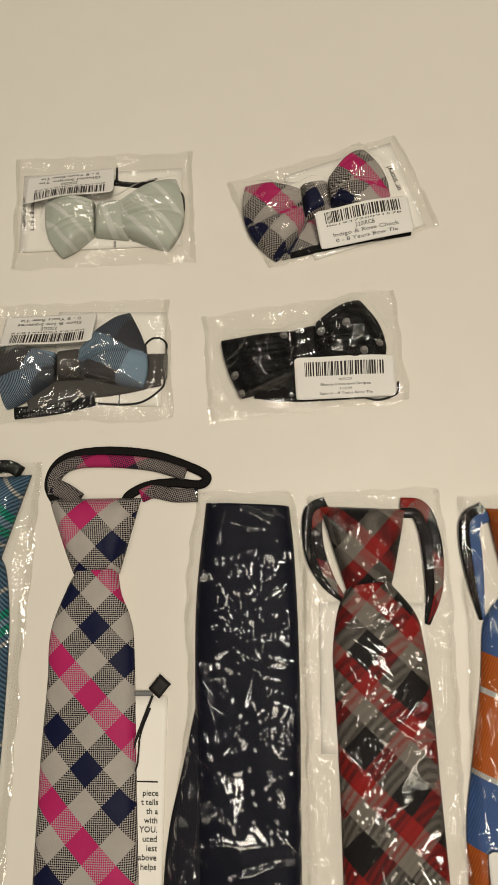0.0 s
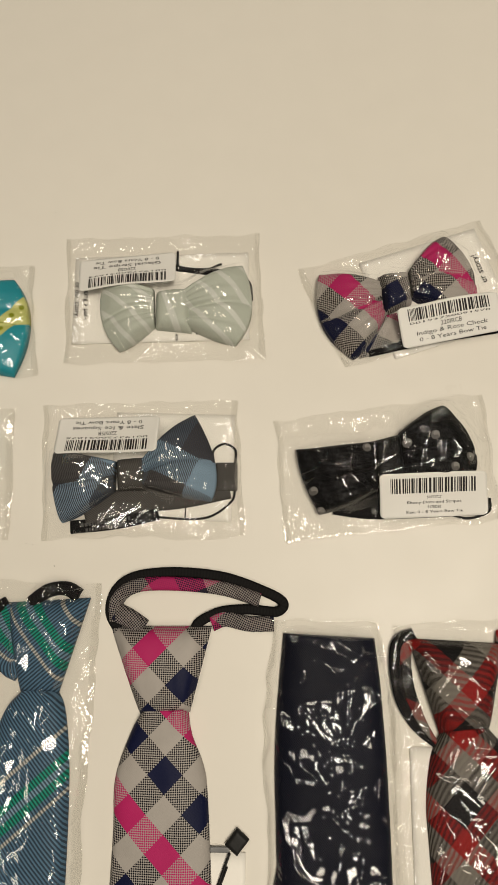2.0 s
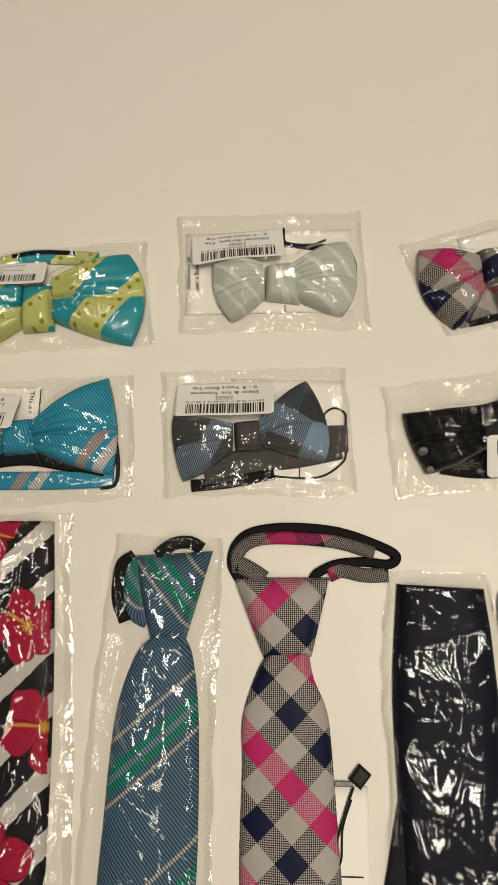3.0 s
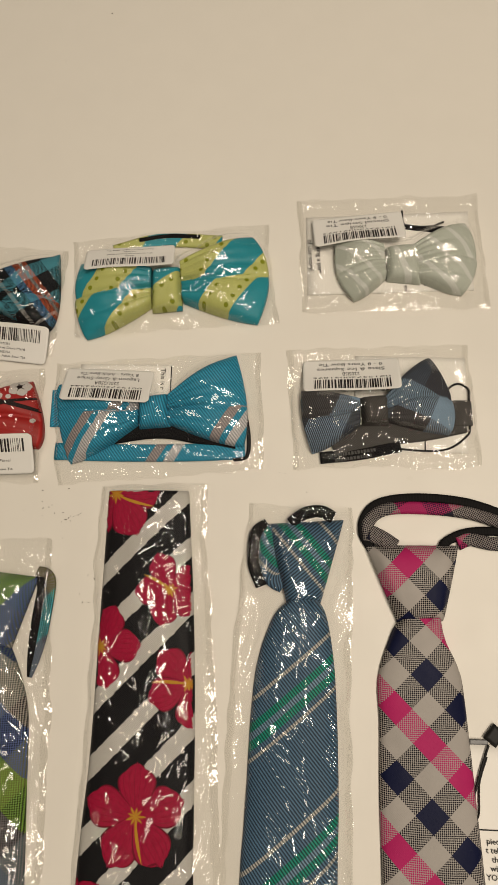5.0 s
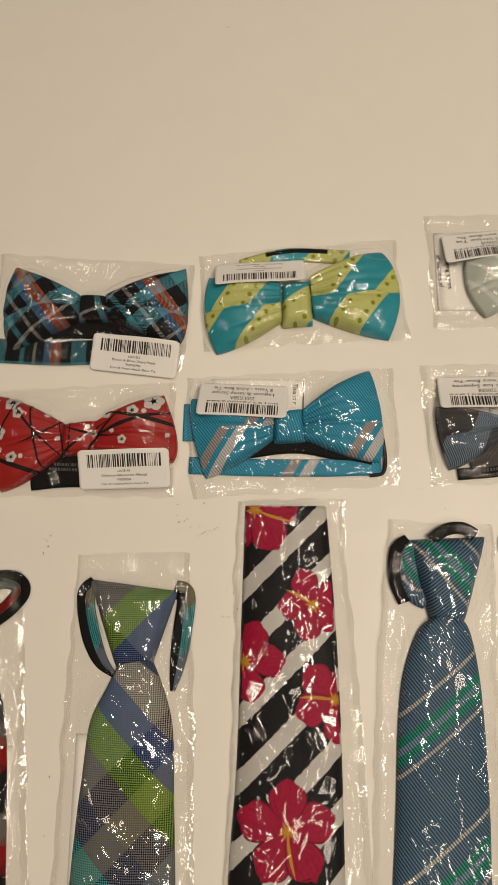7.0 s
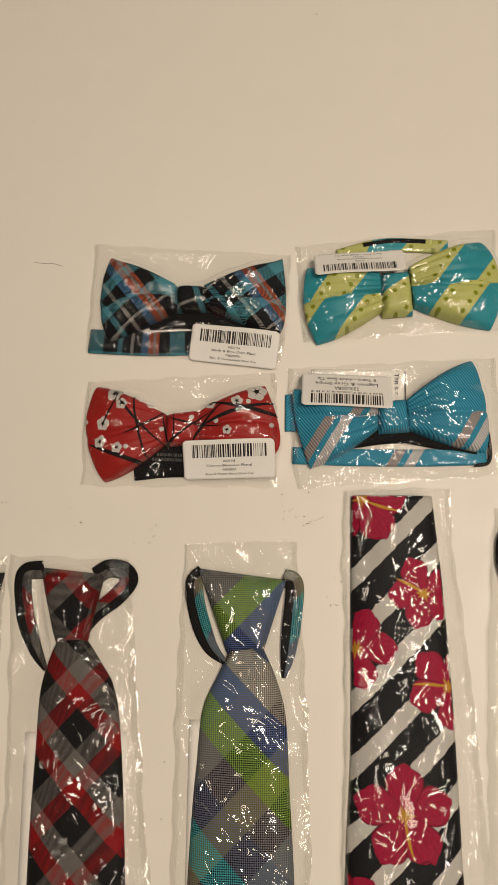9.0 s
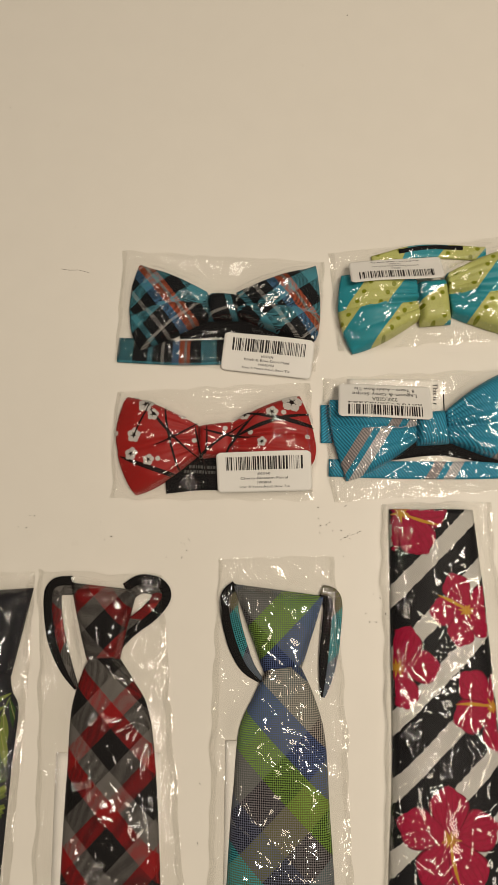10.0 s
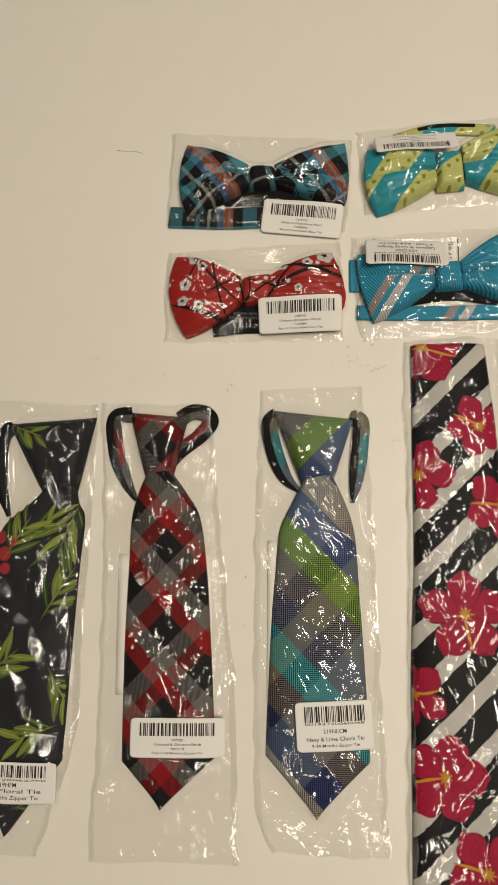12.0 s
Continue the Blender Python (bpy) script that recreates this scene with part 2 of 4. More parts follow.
TEAL_STRIPE = striped("steel_blue_and_green_stripe", 129.5, 53.2,
                      [(0.0, _wt), (0.028, _s), (0.63, _wt), (0.658, _s), (0.70, _e), (0.765, _sb), (0.815, _e), (0.875, _s)], 1.3, 90, 0.25, phase=101.6)
_l, _lg, _lw = lin(58, 170, 206), lin(180, 170, 168), lin(222, 220, 220)
LAGOON = striped("lagoon_blue_ribbed_stripe", -32, 62, [(0.0, _l), (0.5, _lg), (0.575, _l), (0.625, _lw), (0.70, _l)], 1.3, 70, 0.5, phase=50)
LIME_DOT = dotted_stripe()
MINT = pale_wave()
EBONY = woven_plaid("black_woven_squares", 28, [lin(17, 17, 18), lin(40, 40, 42)], [lin(12, 12, 13), lin(22, 22, 24)], 6.0, 9.0, 3.2, 0.5, twill=False)
_or, _bu = lin(204, 104, 36), lin(74, 108, 168)
ORANGE_BLUE = striped("orange_and_blue_stripe", 68, 74, [(0.0, _or), (0.40, _wt), (0.43, _or), (0.62, _bu), (0.97, _wt)], 0.9, 90, 0.7, dy=40)
BLUE_RIB = ribbed("blue_ribbed_silk", _bu, 0.9, 0.5, 40, 0.6)
BLACK_WHITE = striped("black_and_white_painted_stripe", 135, 20.2, [(0.0, lin(24, 23, 25)), (0.62, lin(212, 208, 200))], 0.6, 90, 0.92, 0.5, phase=11.0, brushed=2.2)
NIGHT = plain("dark_charcoal_cotton", lin(30, 31, 37), 0.65, 0.3, 1200, 0.3)
CHERRY_RED = plain("cherry_red_cotton", lin(176, 34, 30), 0.55, 0.35, 1200, 0.2)
PETAL = petal_paint()
LEAF = leaf_paint()
BERRY = plain("printed_red_berry", lin(170, 56, 58), 0.6)
STAMEN = plain("printed_yellow_stamen", lin(206, 150, 46), 0.6)
BLOSSOM = plain("printed_white_blossom", lin(220, 214, 208), 0.6)
TWIG = plain("printed_black_twig", lin(34, 20, 20), 0.6)
SPOT = ribbed("printed_grey_spot", lin(150, 146, 142), 1.2, 0.5, 65, 0.5)

FAINT = plain("faint_grey_print", lin(92, 90, 88), 0.7)

# ---- shape tools (millimetres) ----
MM = 0.001
STEP = 0.5
X0, Y0 = -580.0, -380.0
relief = np.zeros((1240, 1700))


def grid_noise(x, y, seed):
    """Gradient noise on arrays, about -0.7..0.7."""
    xi, yi = np.floor(x).astype(int), np.floor(y).astype(int)
    fx, fy = x - xi, y - yi

    def corner(i, j):
        h = ((xi + i) * 374761393 + (yi + j) * 668265263 + seed * 974711) & 0x7FFFFFFF
        h = ((h ^ (h >> 13)) * 1274126177) & 0x7FFFFFFF
        a = (h ^ (h >> 16)) % 6283 / 1000.0
        return np.cos(a) * (fx - i) + np.sin(a) * (fy - j)

    u, v = fx * fx * fx * (fx * (fx * 6 - 15) + 10), fy * fy * fy * (fy * (fy * 6 - 15) + 10)
    lo = corner(0, 0) * (1 - u) + corner(1, 0) * u
    hi = corner(0, 1) * (1 - u) + corner(1, 1) * u
    return lo * (1 - v) + hi * v


def facets(x, y, seed):
    """Flat triangular facets between random heights, -1..1."""
    xi, yi = np.floor(x).astype(int), np.floor(y).astype(int)
    u, v = x - xi, y - yi

    def high(i, j):
        h = ((xi + i) * 374761393 + (yi + j) * 668265263 + seed * 974711) & 0x7FFFFFFF
        h = ((h ^ (h >> 13)) * 1274126177) & 0x7FFFFFFF
        return ((h ^ (h >> 16)) % 2001) / 1000.0 - 1.0

    p, q, r, s = high(0, 0), high(1, 0), high(1, 1), high(0, 1)
    return np.where(u > v, p + (q - p) * u + (r - q) * v, p + (s - p) * v + (r - s) * u)


def finer(a, k):
    """A grid of values, k times as dense."""
    n, m = a.shape
    r, c = np.linspace(0, n - 1, (n - 1) * k + 1), np.linspace(0, m - 1, (m - 1) * k + 1)
    i, j = np.minimum(r.astype(int), n - 2), np.minimum(c.astype(int), m - 2)
    fr, fc = (r - i)[:, None], (c - j)[None, :]
    return (a[i][:, j] * (1 - fr) * (1 - fc) + a[i + 1][:, j] * fr * (1 - fc)
            + a[i][:, j + 1] * (1 - fr) * fc + a[i + 1][:, j + 1] * fr * fc)


def note(x, y, z, ox, oy):
    """Remember the height of a laid thing, for the film and prints upon it."""
    k = 4
    x, y, z = finer(x, k) + ox, finer(y, k) + oy, finer(z, k)
    i, j = ((y - Y0) / STEP).round().astype(int), ((x - X0) / STEP).round().astype(int)
    ok = (i > 0) & (j > 0) & (i < relief.shape[0]) & (j < relief.shape[1])
    np.maximum.at(relief, (i[ok], j[ok]), z[ok])


def sample(field, x, y):
    r, c = np.clip((y - Y0) / STEP, 0, field.shape[0] - 2), np.clip((x - X0) / STEP, 0, field.shape[1] - 2)
    i, j = r.astype(int), c.astype(int)
    fr, fc = r - i, c - j
    return (field[i, j] * (1 - fr) * (1 - fc) + field[i + 1, j] * fr * (1 - fc)
            + field[i, j + 1] * (1 - fr) * fc + field[i + 1, j + 1] * fr * fc)


def mesh_part(name, verts, faces, mat, parent=None, label="", uvs=None, smooth=True):
    me = bpy.data.meshes.new(name)
    me.from_pydata(verts, [], faces)
    if uvs is not None:
        loops = np.zeros(len(me.loops), dtype=np.int32)
        me.loops.foreach_get("vertex_index", loops)
        me.uv_layers.new(name="cloth").data.foreach_set("uv", np.asarray(uvs, dtype=np.float32)[loops].ravel())
    me.polygons.foreach_set("use_smooth", [smooth] * len(me.polygons))
    me.materials.append(mat)
    me.update()
    ob = new(name, me)
    ob.parent = parent
    if label:
        tagged(ob, label)
    return ob


def quads(n, m, base=0, flip=False):
    i = np.arange(n * m).reshape(n, m)[:-1, :-1].ravel() + base
    q = np.stack([i, i + 1, i + m + 1, i + m], 1)
    return q[:, ::-1] if flip else q


def solid(name, x, y, top, low, mat, parent, label="", uv=None, ox=0.0, oy=0.0):
    """A closed body between two grids of heights."""
    n, m = x.shape
    up = np.stack([x, y, top], 2).reshape(-1, 3)
    dn = np.stack([x, y, np.minimum(low, top - 0.1)], 2).reshape(-1, 3)
    ccw = ((x[0, -1] - x[0, 0]) * (y[-1, 0] - y[0, 0]) - (y[0, -1] - y[0, 0]) * (x[-1, 0] - x[0, 0])) > 0
    i = np.arange(n * m).reshape(n, m)
    rim = np.concatenate([i[0, :], i[1:, -1], i[-1, -2::-1], i[-2:0:-1, 0]])
    nxt = np.roll(rim, -1)
    side = np.stack([rim, rim + n * m, nxt + n * m, nxt], 1)
    if not ccw:
        side = side[:, ::-1]
    faces = np.concatenate([quads(n, m, 0, not ccw), quads(n, m, n * m, ccw), side])
    u, v = (x, y) if uv is None else uv
    flat = np.stack([u, v], 2).reshape(-1, 2)
    ob = mesh_part(name, (np.concatenate([up, dn]) * MM).tolist(), faces.tolist(), mat, parent, label, np.concatenate([flat, flat]))
    note(x, y, top, ox, oy)
    return ob


def curve_points(pts, n):
    """A smooth run of n points through the given ones."""
    p = np.array(pts, dtype=float)
    p = np.vstack([2 * p[0] - p[1], p, 2 * p[-1] - p[-2]])
    t = np.linspace(0, len(p) - 3 - 1e-6, n)
    k = t.astype(int)
    f = (t - k)[:, None]
    a, b, c, d = p[k], p[k + 1], p[k + 2], p[k + 3]
    return 0.5 * (2 * b + (c - a) * f + (2 * a - 5 * b + 4 * c - d) * f * f + (3 * b - a - 3 * c + d) * f ** 3)


def band(name, pts, width, z, thick, mat, parent, label="", shift=0.0, ox=0.0, oy=0.0, lift=0.0, taper=0.0):
    """A flat strap along a run of points; taper narrows its far end."""
    p = curve_points(pts, max(12, 10 * len(pts)))
    d = np.gradient(p, axis=0)
    d /= np.linalg.norm(d, axis=1)[:, None] + 1e-9
    nrm = np.stack([-d[:, 1], d[:, 0]], 1)
    w = np.linspace(-0.5, 0.5, 9)
    slim = (1 - taper * np.clip((np.linspace(0, 1, len(p)) - 0.55) / 0.45, 0, 1) ** 1.6)[:, None]
    c = p + nrm * shift * slim
    x = c[:, 0][:, None] + nrm[:, 0][:, None] * w * width * slim
    y = c[:, 1][:, None] + nrm[:, 1][:, None] * w * width * slim
    run = np.concatenate([[0], np.cumsum(np.linalg.norm(np.diff(p, axis=0), axis=1))])
    arch = lift * np.sin(np.linspace(0, math.pi, len(p)))[:, None]
    top = z + arch + thick * (1 - np.abs(2 * w) ** 8 * 0.5)[None, :] + 0.3 * grid_noise(x / 7, y / 7, 5)
    low = np.full_like(top, z) + arch
    u = np.repeat(run[:, None], 9, 1)
    v = np.repeat((w * width)[None, :], len(p), 0)
    return solid(name, x, y, top, low, mat, parent, label, (u, v), ox, oy)


def cord(name, pts, radius, z, mat, parent, label=""):
    """A round cord lying along a run of points."""
    p = curve_points(pts, 8 * len(pts))
    d = np.gradient(p, axis=0)
    d /= np.linalg.norm(d, axis=1)[:, None] + 1e-9
    a = np.linspace(0, 2 * math.pi, 8, endpoint=False)
    verts = []
    for (px, py), (dx, dy) in zip(p, d):
        for t in a:
            verts.append(((px - dy * radius * math.cos(t)) * MM, (py + dx * radius * math.cos(t)) * MM, (z + radius * math.sin(t)) * MM))
    n = len(p)
    faces = [(i * 8 + j, (i + 1) * 8 + j, (i + 1) * 8 + (j + 1) % 8, i * 8 + (j + 1) % 8) for i in range(n - 1) for j in range(8)]
    faces += [tuple(range(8)), tuple(range((n - 1) * 8, n * 8))]
    return mesh_part(name, verts, faces, mat, parent, label)


def thing(name, x, y, label, category, group=""):
    ob = new(name)
    ob.location = (x * MM, y * MM, 0)
    ob.empty_display_size = 0.01
    return tagged(ob, label, category, group)


# ---- the room and the table ----


def box(name, x, y, z, mat, label="", parent=None, kind="", category=""):
    bm = bmesh.new()
    bmesh.ops.create_cube(bm, size=1.0)
    for v in bm.verts:
        v.co = Vector((x[0] + (v.co.x + 0.5) * (x[1] - x[0]), y[0] + (v.co.y + 0.5) * (y[1] - y[0]), z[0] + (v.co.z + 0.5) * (z[1] - z[0])))
    bmesh.ops.bevel(bm, geom=bm.edges[:], offset=0.002, segments=2, affect="EDGES")
    me = bpy.data.meshes.new(name)
    bm.to_mesh(me)
    bm.free()
    me.materials.append(mat)
    ob = new(name, me)
    ob.parent = parent
    return tagged(ob, label, category, "", kind)


box("floor", (-2.6, 2.4), (-2.5, 2.5), (-0.80, -0.75), CARPET, "plain grey carpeted floor under the table", kind="structure", category="floor")
# unseen ceiling and walls, added to close the space and limit bounce
box("ceiling", (-2.6, 2.4), (-2.5, 2.5), (1.86, 1.92), ROOM_SHELL, "unseen dark taupe ceiling added to close the room", kind="structure", category="ceiling")
box("wall_north", (-2.6, 2.4), (2.5, 2.6), (-0.75, 1.86), ROOM_SHELL, "unseen dark taupe wall added to close the room", kind="structure", category="wall")
box("wall_south", (-2.6, 2.4), (-2.6, -2.5), (-0.75, 1.86), ROOM_SHELL, "unseen dark taupe wall added to close the room", kind="structure", category="wall")
box("wall_west", (-2.7, -2.6), (-2.5, 2.5), (-0.75, 1.86), ROOM_SHELL, "unseen dark taupe wall added to close the room", kind="structure", category="wall")
box("wall_east", (2.4, 2.5), (-2.5, 2.5), (-0.75, 1.86), ROOM_SHELL, "unseen dark taupe wall added to close the room", kind="structure", category="wall")

table = tagged(new("table"), "off-white laminate table top with small scuffs", "table")
table.location = (-0.19, 0.0, -0.75)
box("tabletop", (-0.85, 0.85), (-0.55, 0.55), (0.72, 0.75), TABLE, parent=table)
for lx in (-0.78, 0.78):
    for ly in (-0.48, 0.48):
        box("leg", (lx - 0.025, lx + 0.025), (ly - 0.025, ly + 0.025), (0.0, 0.72), STEEL, parent=table)

# ---- bow ties ----


def wing(name, it, ot, om, obm, ib, high, mat, parent, seed, ox, oy, full=0.6):
    nu, nv = 44, 41
    u, v = np.meshgrid(np.linspace(0, 1, nu), np.linspace(0, 1, nv), indexing="ij")
    e = full * np.sin(u * math.pi / 2) + (1 - full) * u
    it, ot, om, obm, ib = (np.array(p, dtype=float) for p in (it, ot, om, obm, ib))
    tx, ty = it[0] + (ot[0] - it[0]) * u, it[1] + (ot[1] - it[1]) * e
    bx, by = ib[0] + (obm[0] - ib[0]) * u, ib[1] + (obm[1] - ib[1]) * e
    push = (om - (ot + obm) / 2)
    x = bx + (tx - bx) * v + push[0] * u ** 2 * 4 * v * (1 - v)
    y = by + (ty - by) * v + push[1] * u ** 2 * 4 * v * (1 - v)
    fold = 0.50 + 0.05 * np.sin(3 * u + seed)
    c = np.sqrt(np.clip(1 - np.abs(2 * v - 1) ** 7, 0, 1))
    env = 0.72 + 0.42 * np.sin(np.pi * np.clip(u * 0.95, 0, 1)) - 0.42 * u ** 3
    top = 1.6 + high * c * env
    top -= (1 - 0.6 * u) * high * 0.55 * np.exp(-np.abs(v - fold) / 0.035)
    for k, (p, w) in enumerate(((0.25, 0.05), (0.74, 0.06), (0.62, 0.035), (0.86, 0.03), (0.36, 0.03))):
        top -= np.clip(1 - u * (1.2 + 0.5 * math.sin(seed + k)), 0, 1) * high * 0.30 * np.exp(-np.abs(v - p) / w)
    top += (1 - u) * high * 0.10 * np.where(v > fold, 1.0, -0.6)
    top += (1.1 * grid_noise(x / 13 + seed, y / 9, seed) + 0.5 * np.abs(grid_noise(x / 9, y / 5, seed + 30))) * c
    over = v > fold
    uu, vv = np.where(over, x, x + 6.0), np.where(over, y, y - 9.0)
    return solid(name, x, y, top, np.full_like(top, 0.7), mat, parent, "", (uu, vv), ox, oy)


def wrap(name, tl, tr, br, bl, z, high, mat, parent, ox, oy, turn=0.0, power=3.0, pin=((0.0, 0.0), (5.0, 5.0))):
    """A rolled band or knot between four corners."""
    n, m = 24, 30
    s, t = np.meshgrid(np.linspace(0, 1, n), np.linspace(0, 1, m), indexing="ij")
    tl, tr, br, bl = (np.array(p, dtype=float) for p in (tl, tr, br, bl))
    q = [(tl[k] * (1 - t) + tr[k] * t) * (1 - s) + (bl[k] * (1 - t) + br[k] * t) * s for k in (0, 1)]
    edge = np.sqrt(np.clip(1 - np.abs(2 * s - 1) ** power, 0, 1)) * (1 - 0.25 * np.abs(2 * t - 1) ** 4)
    edge *= np.clip(1 - np.abs(2 * t - 1) ** 10, 0.35, 1)
    top = z + high * edge + 0.4 * grid_noise(q[0] / 3, q[1] / 12, 9)
    c, sn = math.cos(radians(turn)), math.sin(radians(turn))
    dq = q[0] - pin[0][0], q[1] - pin[0][1]
    return solid(name, q[0], q[1], top, np.full_like(top, min(z, 1.0)), mat, parent, "", (dq[0] * c - dq[1] * sn + pin[1][0], dq[0] * sn + dq[1] * c + pin[1][1]), ox, oy)


def bow_tie(at, left, right, knot, mat, label, high=11.0, seed=1, full=0.6, knot_mat=None):
    x, y = at
    ob = thing("bow_tie", x, y, label, "bow tie", "bow ties laid in two rows")
    wing("wing", *left, high, mat, ob, seed, x, y, full)
    wing("wing", *right, high, mat, ob, seed + 4, x, y, full)
    grow = [(k[0] * 1.08, k[1] * 1.12) for k in knot]
    wrap("knot", *grow, 2.0, high * 0.82, knot_mat or mat, ob, x, y, 20, 4.5)
    return ob


def neck_strap(ob, pts, width, mat, z=0.6, label="flat neck strap folded behind the bow"):
    x, y = ob.location.x / MM, ob.location.y / MM
    return band("neck_strap", [(p[0] - x, p[1] - y) for p in pts], width, z, 1.6, mat, ob, label, 0, x, y)


def elastic(ob, pts, z=3.0, radius=0.55):
    x, y = ob.location.x / MM, ob.location.y / MM
    return cord("elastic_cord", [(p[0] - x, p[1] - y) for p in pts], radius, z, CORD, ob, "thin black elastic cord")


def card(x, y, w, h, turn, label):
    ob = tagged(new("insert_card"), label, "card", "insert cards")
    ob.matrix_basis = pose(x * MM, y * MM, 0.0, 0, 0, turn)
    gx, gy = np.meshgrid(np.linspace(-w / 2, w / 2, 16), np.linspace(-h / 2, h / 2, 16), indexing="ij")
    z = 0.75 + 0.2 * grid_noise(gx / 30, gy / 30, 3)
    solid("paper", gx, gy, z, z - 0.35, PAPER, ob)
    relief_patch(x, y, w, h, turn, 0.9)
    return ob


def relief_patch(x, y, w, h, turn, z):
    a, b = np.meshgrid(np.linspace(-w / 2, w / 2, 60), np.linspace(-h / 2, h / 2, 60), indexing="ij")
    c, s = math.cos(radians(turn)), math.sin(radians(turn))
    note(a * c - b * s, a * s + b * c, np.full_like(a, z), x, y)


def letters(body, size, align="CENTER"):
    """Flat letters as vertices (millimetres) and faces."""
    cu = bpy.data.curves.new("letters", "FONT")
    cu.body, cu.size, cu.align_x, cu.align_y, cu.resolution_u = body, size, align, "CENTER", 2
    cu.offset = 0.006 * size
    tmp = new("letters", cu)
    bpy.context.view_layer.update()
    me = tmp.to_mesh()
    verts, faces = [tuple(v.co[:2]) for v in me.vertices], [tuple(p.vertices) for p in me.polygons]
    tmp.to_mesh_clear()
    bpy.data.objects.remove(tmp)
    bpy.data.curves.remove(cu)
    return verts, faces


def print_line(ob, body, size, x, y, z=1.15, turn=0.0, align="CENTER", name="printed_line"):
    verts, faces = letters(body, size, align)
    c, s = math.cos(radians(turn)), math.sin(radians(turn))
    co = [((x + a * c - b * s) * MM, (y + a * s + b * c) * MM, z * MM) for a, b in verts]
    return mesh_part(name, co, faces, INK, ob, "", None, False)


glacial = bow_tie((-84, 126), [(-9, 10), (-33, 16), (-34, -5), (-25, -21), (-8, -9)], [(6, 9), (34, 23), (39, -1), (31, -19), (8, -10)],
                  [(-7, 8), (8, 9), (9, -11), (-7, -9)], MINT, "pale mint satin bow tie with white wavy stripes", 8.5, 1)
elastic(glacial, [(-82, 157), (-80, 148), (-64, 147), (-52, 144), (-46, 139), (-45, 130)], 2.2)
elastic(glacial, [(-83, 150), (-72, 146), (-60, 150)], 1.6)
neck_strap(glacial, [(-86, 149), (-62, 145)], 2.6, BLACK_CLOTH)

slate = bow_tie((-100, 45), [(-8, 6), (-37, 11), (-37, -3), (-32, -22), (-8, -8)], [(4, 6), (28, 28), (38, 4), (36, -13), (5, -6)],
                [(-7, 6), (6, 7), (6, -7), (-6, -7)], SLATE_CHECK, "slate grey and ice blue checked bow tie", 9.5, 2, 0.6, GREY_CLOTH)
neck_strap(slate, [(-122, 27), (-100, 33), (-76, 36), (-56, 40)], 13, GREY_CLOTH)
neck_strap(slate, [(-128, 21), (-108, 23), (-88, 27)], 6, BLACK_CLOTH, 0.5)
neck_strap(slate, [(-57, 50), (-57, 37)], 10, GREY_CLOTH, 0.9)
elastic(slate, [(-63, 50), (-63, 56), (-58, 59), (-53, 56), (-53, 50)], 1.4)
elastic(slate, [(-98, 28), (-84, 25), (-66, 25), (-55, 32), (-53, 38)], 1.2)

indigo = bow_tie((24, 133), [(-8, 4), (-36, 10), (-36, -15), (-21, -34), (-6, -15)], [(7, 10), (25, 29), (38, 4), (32, -16), (8, -4)],
                 [(-7, 7), (6, 8), (7, -6), (-5, -11)], ROSE, "navy, rose and silver checked bow tie", 9.5, 3)
neck_strap(indigo, [(4, 108), (30, 115), (70, 122)], 17, ROSE)
neck_strap(indigo, [(10, 103), (40, 109), (72, 114)], 5, BLACK_CLOTH, 0.5)

ebony = bow_tie((16, 50), [(-5, 9), (-41, 6), (-38, -9), (-31, -24), (-5, -14)], [(6, 13), (27, 26), (39, 5), (36, -10), (6, -7)],
                [(-7, 8), (6, 11), (7, -7), (-7, -12)], EBONY, "black bow tie with woven squares and grey dots", 9.5, 4)
neck_strap(ebony, [(-8, 33), (6, 31), (20, 31), (45, 32)], 14, BLACK_CLOTH)
elastic(ebony, [(38, 28), (50, 24), (60, 27), (61, 33)], 1.2)

lime = bow_tie((-209, 114), [(-9, 12), (-48, 17), (-50, -7), (-43, -28), (-8, -10)], [(7, 15), (45, 30), (55, 7), (49, -21), (9, -8)],
               [(-8, 10), (7, 11), (8, -11), (-7, -12)], LIME_DOT, "teal and lime satin bow tie with green dots", 9.5, 5)
neck_strap(lime, [(-240, 138), (-215, 144), (-180, 142)], 8, LIME_DOT)
neck_strap(lime, [(-226, 144), (-210, 146), (-192, 145)], 3, BLACK_CLOTH, 0.9)

lagoon = bow_tie((-213, 46), [(-8, 8), (-51, 15), (-51, -1), (-43, -28), (-8, -8)], [(7, 8), (42, 30), (48, 1), (46, -20), (8, -8)],
                 [(-8, 6), (7, 8), (8, -8), (-7, -9)], LAGOON, "lagoon blue ribbed bow tie with grey and white stripes", 9.5, 6)
neck_strap(lagoon, [(-265, 25), (-230, 24), (-195, 24), (-166, 25)], 9, LAGOON)
neck_strap(lagoon, [(-242, 33), (-212, 37), (-190, 34), (-170, 30)], 11, BLACK_CLOTH, 0.9)
neck_strap(lagoon, [(-266, 58), (-266, 38)], 6, LAGOON, 0.5)
elastic(lagoon, [(-166, 45), (-164, 32), (-165, 22), (-172, 20)], 1.6, 1.0)

tartan = bow_tie((-322, 113), [(-8, 8), (-47, 27), (-51, -4), (-44, -24), (-7, -7)], [(8, 7), (51, 24), (53, -8), (48, -22), (9, -6)],
                 [(-7, 7), (8, 6), (9, -7), (-7, -7)], TARTAN, "black, teal and orange tartan bow tie", 9.5, 7, 0.25)
neck_strap(tartan, [(-379, 90), (-345, 88), (-315, 88), (-280, 86)], 14, TARTAN_FLAT)
neck_strap(tartan, [(-345, 101), (-315, 101), (-285, 100)], 10, BLACK_CLOTH, 0.7)

